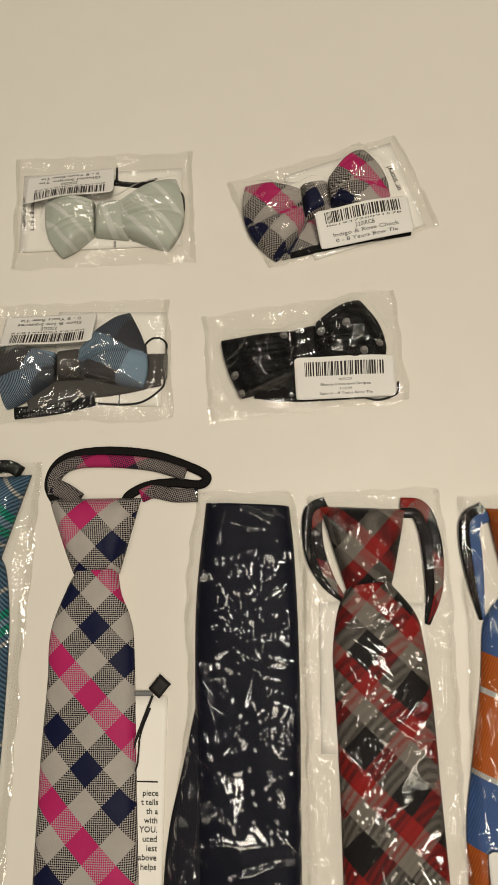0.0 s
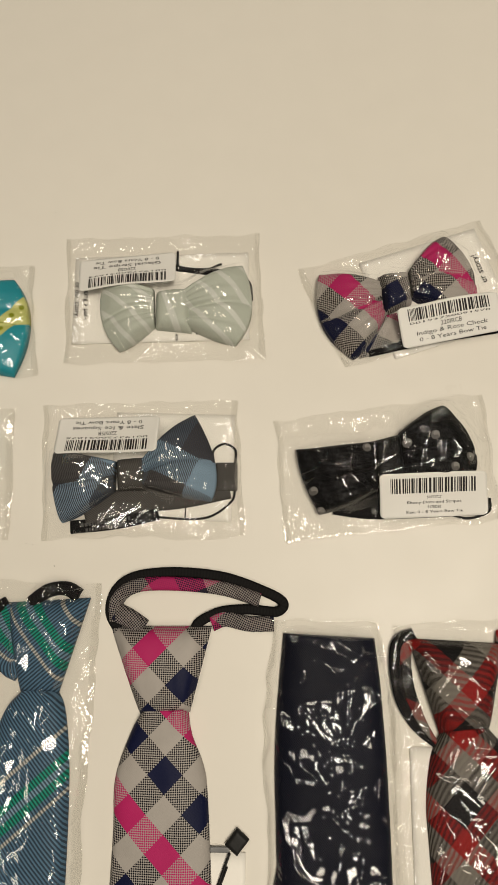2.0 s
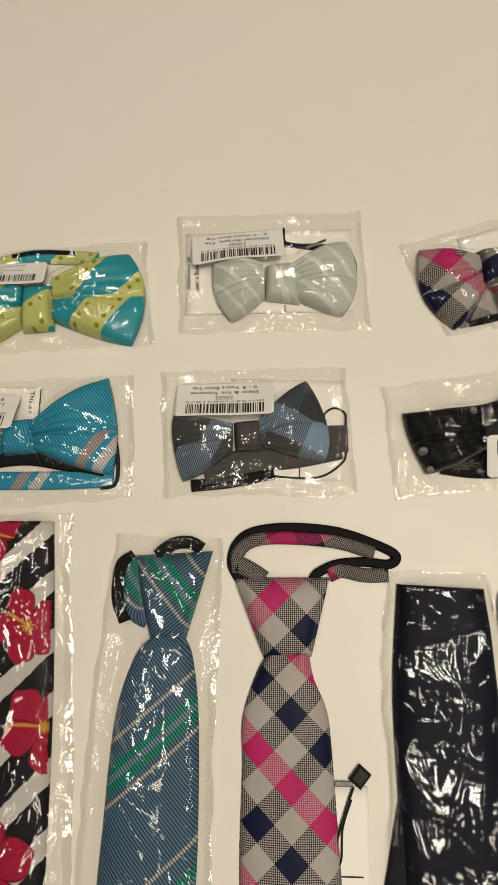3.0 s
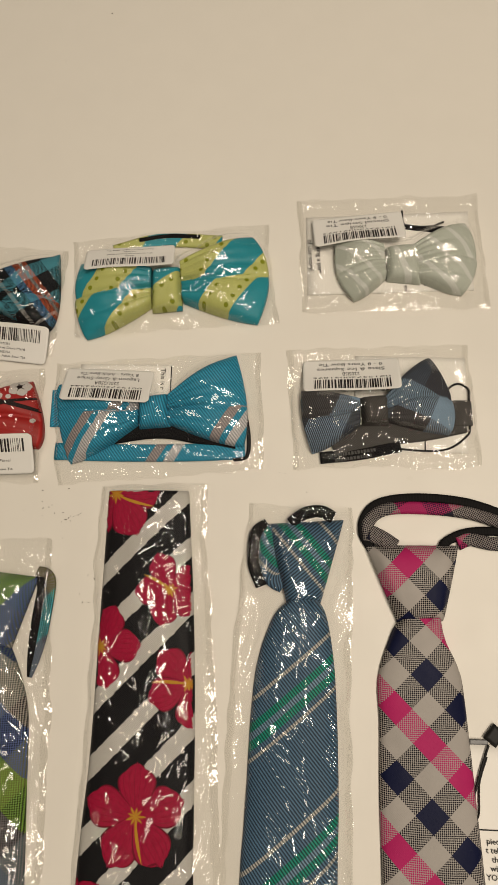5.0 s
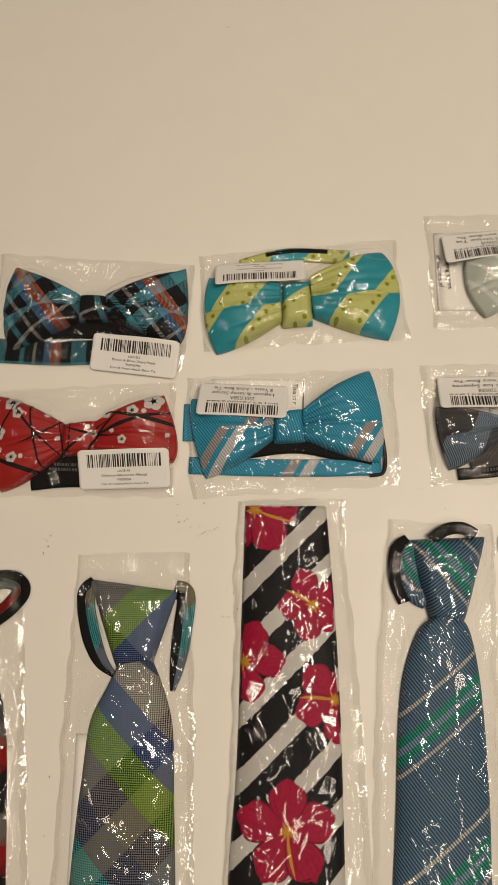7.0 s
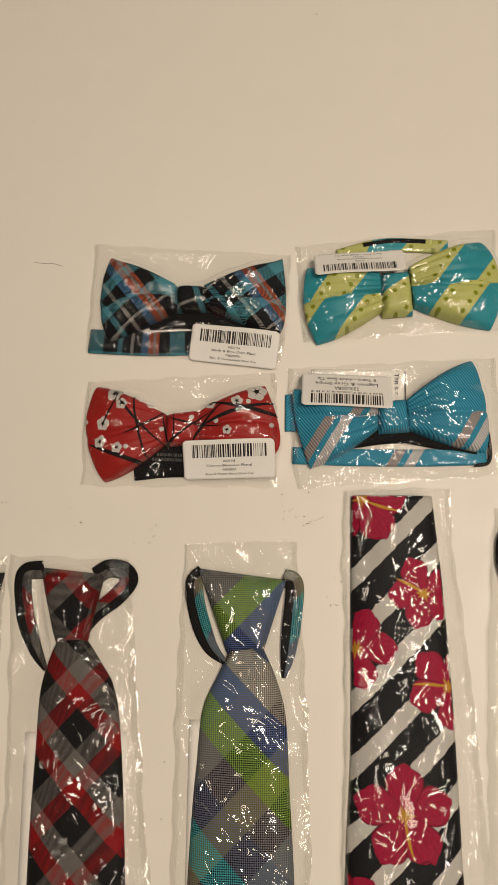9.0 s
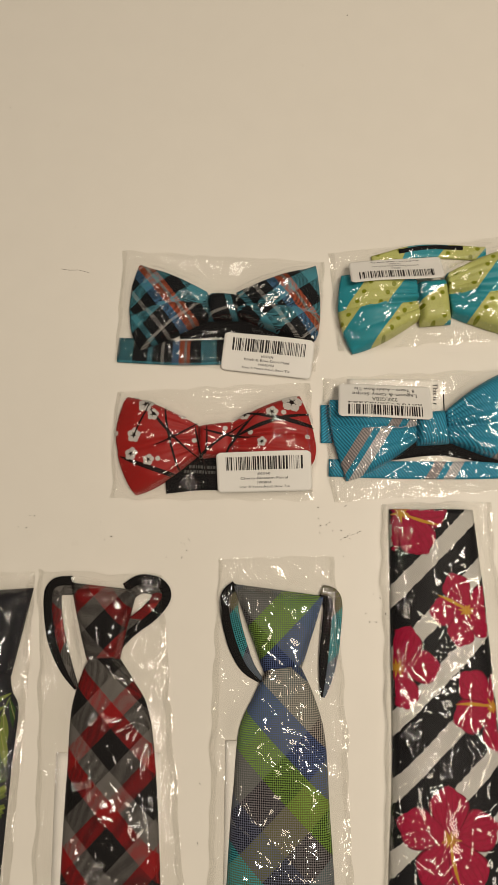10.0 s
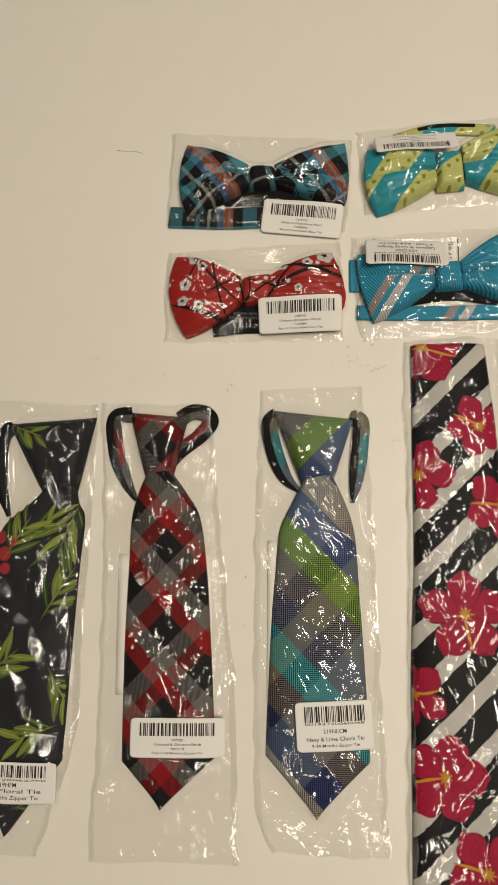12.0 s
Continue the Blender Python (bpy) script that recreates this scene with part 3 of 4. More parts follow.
cherry = bow_tie((-324, 39), [(-9, 8), (-48, 24), (-52, -3), (-41, -29), (-8, -8)], [(9, 9), (44, 24), (52, 0), (50, -13), (10, -7)],
                 [(-8, 7), (9, 9), (10, -7), (-8, -9)], CHERRY_RED, "cherry red bow tie printed with blossom twigs", 9.5, 8)
neck_strap(cherry, [(-350, 21), (-330, 23), (-300, 23), (-280, 24)], 20, BLACK_CLOTH)



def strap_print(ob, x, y, turn, rows):
    """Unreadable woven print as plain bars."""
    r_b = random.Random(6)
    ox, oy = ob.location.x / MM, ob.location.y / MM
    c, s = math.cos(radians(turn)), math.sin(radians(turn))
    vs, fs = [], []
    for row in range(rows):
        u = -11.0 + 2 * row
        while u < 11 - 2 * row:
            w, v = r_b.uniform(0.5, 1.5), -2.6 * row
            i = len(vs)
            for du, dv in ((0, 0), (w, 0), (w, 1.6), (0, 1.6)):
                vs.append(((x + (u + du) * c - (v + dv) * s - ox) * MM, (y + (u + du) * s + (v + dv) * c - oy) * MM, 0.0027))
            fs.append((i, i + 1, i + 2, i + 3))
            u += w + 0.5
    tagged(mesh_part("woven_print", vs, fs, FAINT, ob, "grey unreadable print"), "", "", "", "stuff")


strap_print(cherry, -328, 23, 178, 2)
strap_print(slate, -112, 22.5, 8, 2)

# ---- neckties ----


def blade(name, left, right, tip, mat, parent, ox, oy, thick=4.2, dimple=True, seed=1, uv=(0.0, 0.0), low=0.6):
    """The flat hanging part between two edges, run out to a point."""
    n = 110
    a, b = curve_points(left, n), curve_points(right, n)
    if tip is not None:
        k = np.linspace(0, 1, 34)[1:, None]
        a = np.vstack([a, a[-1] * (1 - k) + np.array(tip) * k * 0.999 + a[-1] * k * 0.001])
        b = np.vstack([b, b[-1] * (1 - k) + np.array(tip) * k * 0.999 + b[-1] * k * 0.001])
    w = np.linspace(0, 1, 33)[None, :]
    x = a[:, 0][:, None] * (1 - w) + b[:, 0][:, None] * w
    y = a[:, 1][:, None] * (1 - w) + b[:, 1][:, None] * w
    c = np.clip(1 - np.abs(2 * w - 1) ** 3.2, 0, 1) ** 0.5
    s = np.linspace(0, 1, len(a))[:, None]
    top = low + 0.4 + thick * c + 1.1 * grid_noise(x / 20, y / 28, seed) + 0.45 * grid_noise(x / 8, y / 11, seed + 3)
    if dimple:
        near = np.exp(-s / 0.06)
        top += near * (3.2 * c - 3.0 * np.exp(-((w - 0.45) / 0.13) ** 2) + 1.2 * np.sin(w * 17))
    top = np.maximum(top, low + 0.3)
    return solid(name, x, y, top, np.full_like(top, low), mat, parent, "", (x + uv[0], y + uv[1]), ox, oy)


def necktie(at, knot, left, right, tip, mat, label, loops=(), seed=1, loop_mat=None, pin=((0.0, -18.0), (0.0, -80.0))):
    x, y = at
    ob = thing("necktie", x, y, label, "necktie", "neckties laid in a row")
    for pts, turn, *slim in loops:
        band("neck_loop", pts, 5.0, 1.0, 0.9, loop_mat or mat, ob, "", 2.2 * turn, x, y, 0.8, slim[0] if slim else 0.75)
        band("zip_tape", pts, 5.0, 0.9, 0.9, BLACK_TAPE, ob, "black zip tape along the loop", -2.2 * turn, x, y, 0.8, slim[0] if slim else 0.75)
    blade("blade", [knot[3]] + left, [knot[2]] + right, tip, mat, ob, x, y, 5.0, True, seed)
    kn = [knot[0], knot[1], (knot[2][0] + 1, knot[2][1] - 2), (knot[3][0] - 1, knot[3][1] - 2)]
    wrap("knot", *kn, 1.5, 8.5, mat, ob, x, y, 90, 3.6, pin)
    return ob


rose = necktie((-85, -22), [(-22, 0), (22, 0), (12, -33), (-7, -34)], [(-12, -43), (-18, -61), (-18, -80), (-19, -115), (-19, -162), (-20, -195)],
               [(14, -44), (19, -56), (21, -70), (24, -125), (26, -161), (27, -193)], (4, -222), ROSE,
               "navy, rose and silver checked zip necktie without bag", seed=2, pin=((-3.6, -8.2), (-11.1, -72.6)))
band("neck_loop", [(-20, 2), (-20, 11), (-12, 17), (4, 18), (26, 16), (43, 11)], 6, 1, 3, ROSE_LOOP, rose, "", 0, -85, -22)
band("zip_tape", [(-19, -2), (-23, 6), (-21, 15), (-13, 21), (4, 23), (26, 21), (44, 15), (53, 10), (50, 6), (38, 7), (26, 6), (17, 2), (14, -2)], 4.4, 1, 1.5, BLACK_TAPE, rose,
     "black zip tape along the loop", 0, -85, -22)
band("neck_loop", [(49, 1), (38, 1), (28, 3), (22, 1)], 6.5, 0.8, 2.5, ROSE_LOOP, rose, "", 0, -85, -22)
band("neck_loop", [(-20, 6), (-14, 3), (-8, -1)], 8, 1, 4, ROSE_LOOP, rose, "", 0, -85, -22)

navy = thing("necktie", -12, -26, "plain navy satin necktie folded flat", "necktie", "neckties laid in a row")
blade("tail", [(-22, -80), (-29, -112), (-35, -140), (-37, -175), (-37, -235)], [(-5, -80), (-5, -112), (-5, -140), (-5, -175), (-5, -235)], None, TAIL_NAVY, navy, -12, -26, 1.6, False, 5)
blade("blade", [(-20, 1), (-24, -42), (-24, -87), (-22, -156), (-22, -235)], [(19, -1), (21, -27), (22, -76), (21, -155), (20, -235)], None, NAVY, navy, -12, -26, 5.5, False, 6, low=1.0)

red = necktie((40, -28), [(-19, 1), (20, -1), (11, -33), (-7, -35)], [(-12, -45), (-15, -62), (-15, -78), (-14, -118), (-14, -153), (-14, -190)],
              [(22, -47), (25, -60), (27, -83), (28, -118), (29, -152), (30, -190)], (8, -216), RED_PLAID, "red, black and grey plaid zip necktie in clear bag",
              [([(-15, 1), (-22, -3), (-22, -19), (-17, -32), (-9, -42)], 1), ([(18, 0), (27, -2), (31, -16), (31, -36), (27, -52)], 1)], 7, RED_PLAID, ((-7.0, -17.2), (-6.1, -127.4)))

orange = necktie((112, -30), [(-15, 1), (16, 0), (9, -34), (-8, -35)], [(-16, -42), (-21, -51), (-24, -74), (-30, -105), (-35, -134), (-35, -180)],
                 [(14, -42), (19, -51), (20, -74), (21, -105), (22, -134), (22, -180)], (-6, -205), ORANGE_BLUE, "orange and blue striped zip necktie in clear bag",
                 [([(-15, 0), (-23, -6), (-23, -25), (-21, -48)], 1)], 8, BLUE_RIB)

teal = necktie((-136, -11), [(-18, -1), (19, 1), (6, -37), (-8, -37)], [(-16, -46), (-23, -66), (-26, -91), (-28, -127), (-30, -153), (-32, -190)],
               [(10, -45), (13, -65), (14, -90), (14, -125), (13, -151), (12, -190)], (-11, -216), TEAL_STRIPE, "steel blue necktie with green and white stripes in clear bag", seed=9, pin=((3.5, -13.7), (37.5, -45.5)))
band("neck_loop", [(-16, -2), (-18, -14), (-16, -26), (-10, -30)], 9, 1, 3, TEAL_STRIPE, teal, "", 0, -136, -11)
band("zip_tape", [(-18, -1), (-24, -6), (-25, -20), (-21, -31)], 6, 1, 3, BLACK_TAPE, teal, "black zip tape along the loop", 0, -136, -11)
band("zip_tape", [(-7, -1), (0, 4), (8, 5), (14, 2)], 6, 1, 5, BLACK_TAPE, teal, "black zip tape along the loop", 0, -136, -11)

hibiscus = thing("necktie", -214, 4, "black and white striped necktie printed with hibiscus flowers", "necktie", "neckties laid in a row")
blade("blade", [(-21, 0), (-22, -58), (-23, -121), (-26, -172), (-28, -257), (-30, -320)], [(20, 0), (24, -57), (26, -107), (27, -169), (29, -240), (30, -320)], None,
      BLACK_WHITE, hibiscus, -214, 4, 4.5, False, 11)

navy_lime = necktie((-290, -36), [(-23, 2), (22, -3), (10, -35), (-6, -38)], [(-12, -50), (-19, -66), (-21, -90), (-23, -119), (-25, -180)],
                    [(17, -50), (22, -68), (24, -101), (26, -134), (28, -181)], (1, -207), LIME_CHECK, "navy, lime and teal checked zip necktie in clear bag",
                    [([(-20, 0), (-25, -6), (-22, -22), (-16, -36), (-8, -44)], 1), ([(20, -2), (26, -5), (25, -22), (23, -38), (21, -50)], 1)], 13, LIME_CHECK, ((-1.2, -14.3), (-7.5, -75.2)))

crimson = necktie((-379, -36), [(-17, 1), (17, -2), (9, -34), (-5, -35)], [(-9, -43), (-13, -61), (-13, -92), (-13, -130), (-11, -186)],
                  [(18, -46), (26, -60), (31, -91), (35, -137), (38, -182)], (11, -207), CRIMSON_PLAID, "charcoal and crimson plaid zip necktie in clear bag",
                  [([(-16, 0), (-26, -3), (-24, -22), (-18, -38), (-11, -50)], 1), ([(12, -3), (19, 1), (27, 0), (30, -5), (24, -13), (14, -21), (8, -28)], -1, 0.2)], 15, None, ((3.7, -20.3), (9.6, -118.8)))

holly = necktie((-442, -40), [(-26, -2), (26, 2), (17, -39), (-1, -41)], [(-12, -51), (-25, -63), (-30, -90), (-33, -130), (-34, -185)],
                [(19, -48), (23, -57), (22, -82), (21, -127), (20, -183)], (-6, -219), NIGHT, "dark charcoal necktie printed with green leaves",
                [([(-24, -2), (-30, -12), (-29, -35), (-22, -56)], 1)], 17)

# the small tag beside the checked necktie
hang_tag = thing("hang_tag", -52, -106, "small black square tag on a thin cord", "tag")
bm_tag = np.meshgrid(np.linspace(-3.9, 3.9, 10), np.linspace(-3.2, 3.2, 10), indexing="ij")
ct, st = math.cos(radians(50)), math.sin(radians(50))
solid("tag_plate", bm_tag[0] * ct - bm_tag[1] * st, bm_tag[0] * st + bm_tag[1] * ct,
      1.2 + 1.8 * np.sqrt(np.clip(1 - np.maximum(np.abs(bm_tag[0]) / 4.0, np.abs(bm_tag[1]) / 3.3) ** 8, 0, 1)), np.full((10, 10), 0.9), TAG_LEATHER, hang_tag)
cord("tag_cord", [(-3, -4), (-5, -9), (-8, -17), (-11, -26), (-12, -34)], 0.55, 1.9, CORD, hang_tag, "thin black cord")
cord("tag_cord", [(-4, -9), (-8, -20), (-9, -32), (-12, -36)], 0.4, 1.6, CORD, hang_tag, "thin black cord")
band("clip", [(-11, -3), (-3, -3)], 2.2, 1.0, 0.6, STEEL, hang_tag, "small grey metal clip")

# ---- insert cards ----
story = card(-90, 133, 87, 46, 0.5, "white insert card with printed words behind the bow tie")
print_line(story, "s for being a part", 3.7, -37, 2, 1.15, -88)
print_line(story, "of our story!", 3.7, -41.5, 0, 1.15, -88)
print_line(story, "ece", 2.6, 8, -21, 1.15, 90)
band("printed_rule", [(18, -20), (18, -12)], 0.6, 1.0, 0.15, INK, story)
slate_card = card(-82, 49, 56, 50, -2, "white insert card behind the bow tie")
band("printed_rule", [(7, -24), (7, -16)], 0.6, 1.0, 0.15, INK, slate_card)
indigo_card = card(44, 133, 60, 52, 17, "white insert card with rounded corner and printed words")
print_line(indigo_card, "being a part", 4.4, 17, 9, 1.15, 90)
print_line(indigo_card, "ur story!", 4.4, 24, 5, 1.15, 90)
lagoon_card = card(-230, 58, 50, 28, -1, "white insert card with printed words behind the bow tie")
print_line(lagoon_card, "This is r", 3.6, 20, 6, 1.15, -90)
band("printed_rule", [(24.4, 13), (24.4, -9)], 0.6, 1.0, 0.15, INK, lagoon_card)
rose_card = card(-68, -157, 38, 94, -0.5, "white insert card with small printed words under the necktie")
band("printed_rule", [(6, 12.5), (16, 12.5)], 0.5, 0.95, 0.15, INK, rose_card)
for i, words in enumerate(("piece", "t tells", "th a", "with", "YOU.", "uced", "iest", "above", "helps")):
    print_line(rose_card, words, 3.3, 16.5, 8 - i * 3.5, 1.15, 0, "RIGHT")
card(43, -102, 48, 63, -1, "white insert card under the plaid necktie")
card(-295, -148, 40, 82, 0.5, "white insert card under the checked necktie")
card(-371, -152, 52, 74, 2, "white insert card under the plaid necktie")

# ---- prints on the cloth ----


def spread_max(a, r):
    out = a.copy()
    for k in range(1, r + 1):
        out[k:] = np.maximum(out[k:], a[:-k])
        out[:-k] = np.maximum(out[:-k], a[k:])
    b = out.copy()
    for k in range(1, r + 1):
        out[:, k:] = np.maximum(out[:, k:], b[:, :-k])
        out[:, :-k] = np.maximum(out[:, :-k], b[:, k:])
    return out


def blur(a, r, times=2):
    for _ in range(times):
        for ax in (0, 1):
            p = np.pad(a, [(r + 1, r) if k == ax else (0, 0) for k in (0, 1)], mode="edge")
            c = np.cumsum(p, axis=ax)
            n = a.shape[ax]
            a = (np.take(c, range(2 * r + 1, 2 * r + 1 + n), ax) - np.take(c, range(0, n), ax)) / (2 * r + 1)
    return a


filled = np.maximum(relief, np.where(relief < spread_max(relief, 2) - 1.5, spread_max(relief, 1), 0))
cloth = np.where(filled > 1.5, blur(filled, 1, 1), filled)


def prints(name, patches, mat, parent, label="", east=1000.0, north=1000.0):
    """Printed shapes that follow the cloth: each patch is a pair of grids in world millimetres."""
    verts, faces, uvs = [], [], []
    ox, oy = parent.location.x / MM, parent.location.y / MM
    for layer, (x, y) in enumerate(patches):
        n, m = x.shape
        z = sample(cloth, x, y) + 0.02 * layer
        base = len(verts)
        verts += np.stack([(x - ox) * MM, (y - oy) * MM, (z + 0.35) * MM], 2).reshape(-1, 3).tolist()
        s, t = np.meshgrid(np.linspace(0, 1, n), np.linspace(0, 1, m), indexing="ij")
        uvs += np.stack([s, t], 2).reshape(-1, 2).tolist()
        ok = ((z > 2.2) & (x < east) & (y < north)).ravel()
        for q in quads(n, m):
            if ok[q].all():
                faces.append(tuple(int(k) + base for k in q))
    if faces:
        return mesh_part(name, verts, faces, mat, parent, label, uvs)


def leaf_patch(x, y, turn, length, width, bend=0.0, blunt=1.0, n=22, m=11):
    s, t = np.meshgrid(np.linspace(0, 1, n), np.linspace(-0.5, 0.5, m), indexing="ij")
    w = width * np.sin(math.pi * s ** blunt) ** 0.8
    a, b = s * length, t * w + bend * s * s * length
    c, k = math.cos(radians(turn)), math.sin(radians(turn))
    return x + a * c - b * k, y + a * k + b * c


def petal_patch(x, y, turn, length, width, seed):
    s, t = np.meshgrid(np.linspace(0, 1, 22), np.linspace(-0.5, 0.5, 19), indexing="ij")
    w = width * (0.12 + 0.88 * np.sin(math.pi * 0.5 * np.clip(s * 1.15, 0, 1))) * np.sqrt(np.clip(1.02 - s ** 5, 0.02, 1))
    a = s * length * (1 - 0.10 * (2 * t) ** 2 * s + 0.03 * np.sin(t * 22 + seed) * s)
    b = t * w
    c, k = math.cos(radians(turn)), math.sin(radians(turn))
    return x + a * c - b * k, y + a * k + b * c


def disc_patch(x, y, r):
    s, t = np.meshgrid(np.linspace(0.001, 1, 6), np.linspace(0, 2 * math.pi, 17), indexing="ij")
    return x + r * s * np.cos(t), y + r * s * np.sin(t)


rng = random.Random(4)
for fx, fy, size, turn in ((-230, 2, 24, 10), (-201, -44, 17.5, 35), (-234, -71, 20, 0), (-191, -87, 20, 60), (-213, -143, 23, 20), (-240, -183, 17, 40), (-226, -221, 22, 5), (-208, -262, 20, 50), (-226, -300, 20, 15)):
    prints("printed_flower", [petal_patch(fx, fy, turn + 72 * k + rng.uniform(-6, 6), size * rng.uniform(0.94, 1.06), size * 0.88, k) for k in range(5)], PETAL, hibiscus, "crimson pink printed hibiscus flower", 1000.0, 4.0)
    st_turn = turn + 36 + 72 * rng.randrange(5)
    relief_bump = [leaf_patch(fx, fy, st_turn, size * 0.85, 1.5, 0.16)] + [leaf_patch(fx, fy, turn + 40 * k + 20, size * rng.uniform(0.14, 0.24), 0.9) for k in range(9)]
    stamen = prints("printed_stamen", relief_bump, STAMEN, hibiscus, "yellow printed stamen", 1000.0, 4.0)
    if stamen:
        stamen.location.z = 0.00015

for bx, by, r in ((-360, 57, 4.6), (-355.5, 51, 3.3), (-365.5, 40.5, 4.0), (-367, 31, 3.8), (-357, 27.5, 3.2), (-284, 58, 5.6), (-294, 52, 3.4), (-308, 51, 3.0), (-299, 37, 2.6), (-285, 27, 2.6)):
    prints("printed_blossom", [petal_patch(bx, by, 72 * k + 10, r, r * 0.95, k) for k in range(5)], BLOSSOM, cherry, "white printed cherry blossom")
    eye = prints("printed_eye", [disc_patch(bx, by, r * 0.22)] + [leaf_patch(bx, by, 72 * k + 46, r * 0.5, 0.5) for k in range(5)], TWIG, cherry, "black flower centre")
    if eye:
        eye.location.z = 0.00015
twigs = []
for x, y, turn, ln, wd, bd in ((-374, 30, -22, 62, 2.4, 0.10), (-362, 62, -60, 50, 1.4, 0.25), (-350, 60, -85, 55, 1.2, 0.2), (-340, 20, 50, 45, 1.4, -0.2), (-330, 44, -20, 30, 1.2, 0.2),
                               (-318, 30, 65, 30, 1.4, -0.25), (-312, 40, 28, 48, 2.0, -0.22), (-268, 44, 165, 46, 2.2, 0.08), (-355, 35, 20, 34, 1.0, 0.2), (-334, 46, -80, 30, 1.0, 0.1), (-328, 30, 80, 20, 0.9, 0.2), (-366, 40, 60, 22, 1.0, 0.1)):
    twigs.append(leaf_patch(x, y, turn, ln, wd, bd, 0.7, 40, 5))
prints("printed_twigs", twigs, TWIG, cherry, "black printed twigs")
for x, y in ((-366, 62), (-376, 42), (-345, 8), (-334, 38), (-318, 44), (-305, 42), (-292, 30), (-276, 40), (-352, 28), (-340, 50), (-288, 52)):
    prints("printed_bud", [disc_patch(x, y, 1.3)], BLOSSOM, cherry, "white printed bud")

for gx, gy, turn, count, ln in ((-428, -36, 110, 8, 26), (-416, -52, 70, 7, 24), (-420, -84, 250, 9, 30), (-438, -152, 60, 9, 28), (-462, -120, 60, 8, 24), (-432, -176, 300, 8, 22), (-425, -205, 200, 7, 22),
                               (-446, -246, 20, 8, 26), (-450, -106, 30, 4, 16), (-464, -44, -20, 5, 18), (-470, -185, 40, 7, 24)):
    ln *= 1.25
    spray = [leaf_patch(gx, gy, turn, ln * 0.95, 0.9)]
    for k in range(count):
        side, along = (1 if k % 2 else -1), 0.12 + 0.70 * k / count
        spray.append(leaf_patch(gx + ln * along * math.cos(radians(turn)), gy + ln * along * math.sin(radians(turn)), turn + side * rng.uniform(26, 48),
                                ln * rng.uniform(0.52, 0.72) * (1.1 - 0.35 * along), rng.uniform(2.6, 4.2), side * rng.uniform(-0.14, 0.02)))
    prints("printed_leaves", spray, LEAF, holly, "green printed leaf spray", -414.5)
prints("printed_berries", [disc_patch(x, y, r) for x, y, r in ((-462, -117, 4), (-458, -110, 3.4), (-465, -108, 3.6), (-461, -125, 3.2))], BERRY, holly, "red printed berries")

for dx, dy in ((-18, 36), (-15, 27), (6, 55), (-10, 8), (2, 16), (24, 57), (36, 60), (52, 51), (34, 41), (10, 27), (44, 46)):
    prints("woven_dot", [disc_patch(dx, dy, 2.0)], SPOT, ebony, "grey striped dot")

# ---- clear bags with their stickers ----


tent = blur(spread_max(filled, 5), 8)
slack = blur(tent, 14)
lain = blur(spread_max(filled, 1), 2)
hug = 0.85 * blur(spread_max(filled, 2), 5) + 0.1 * slack


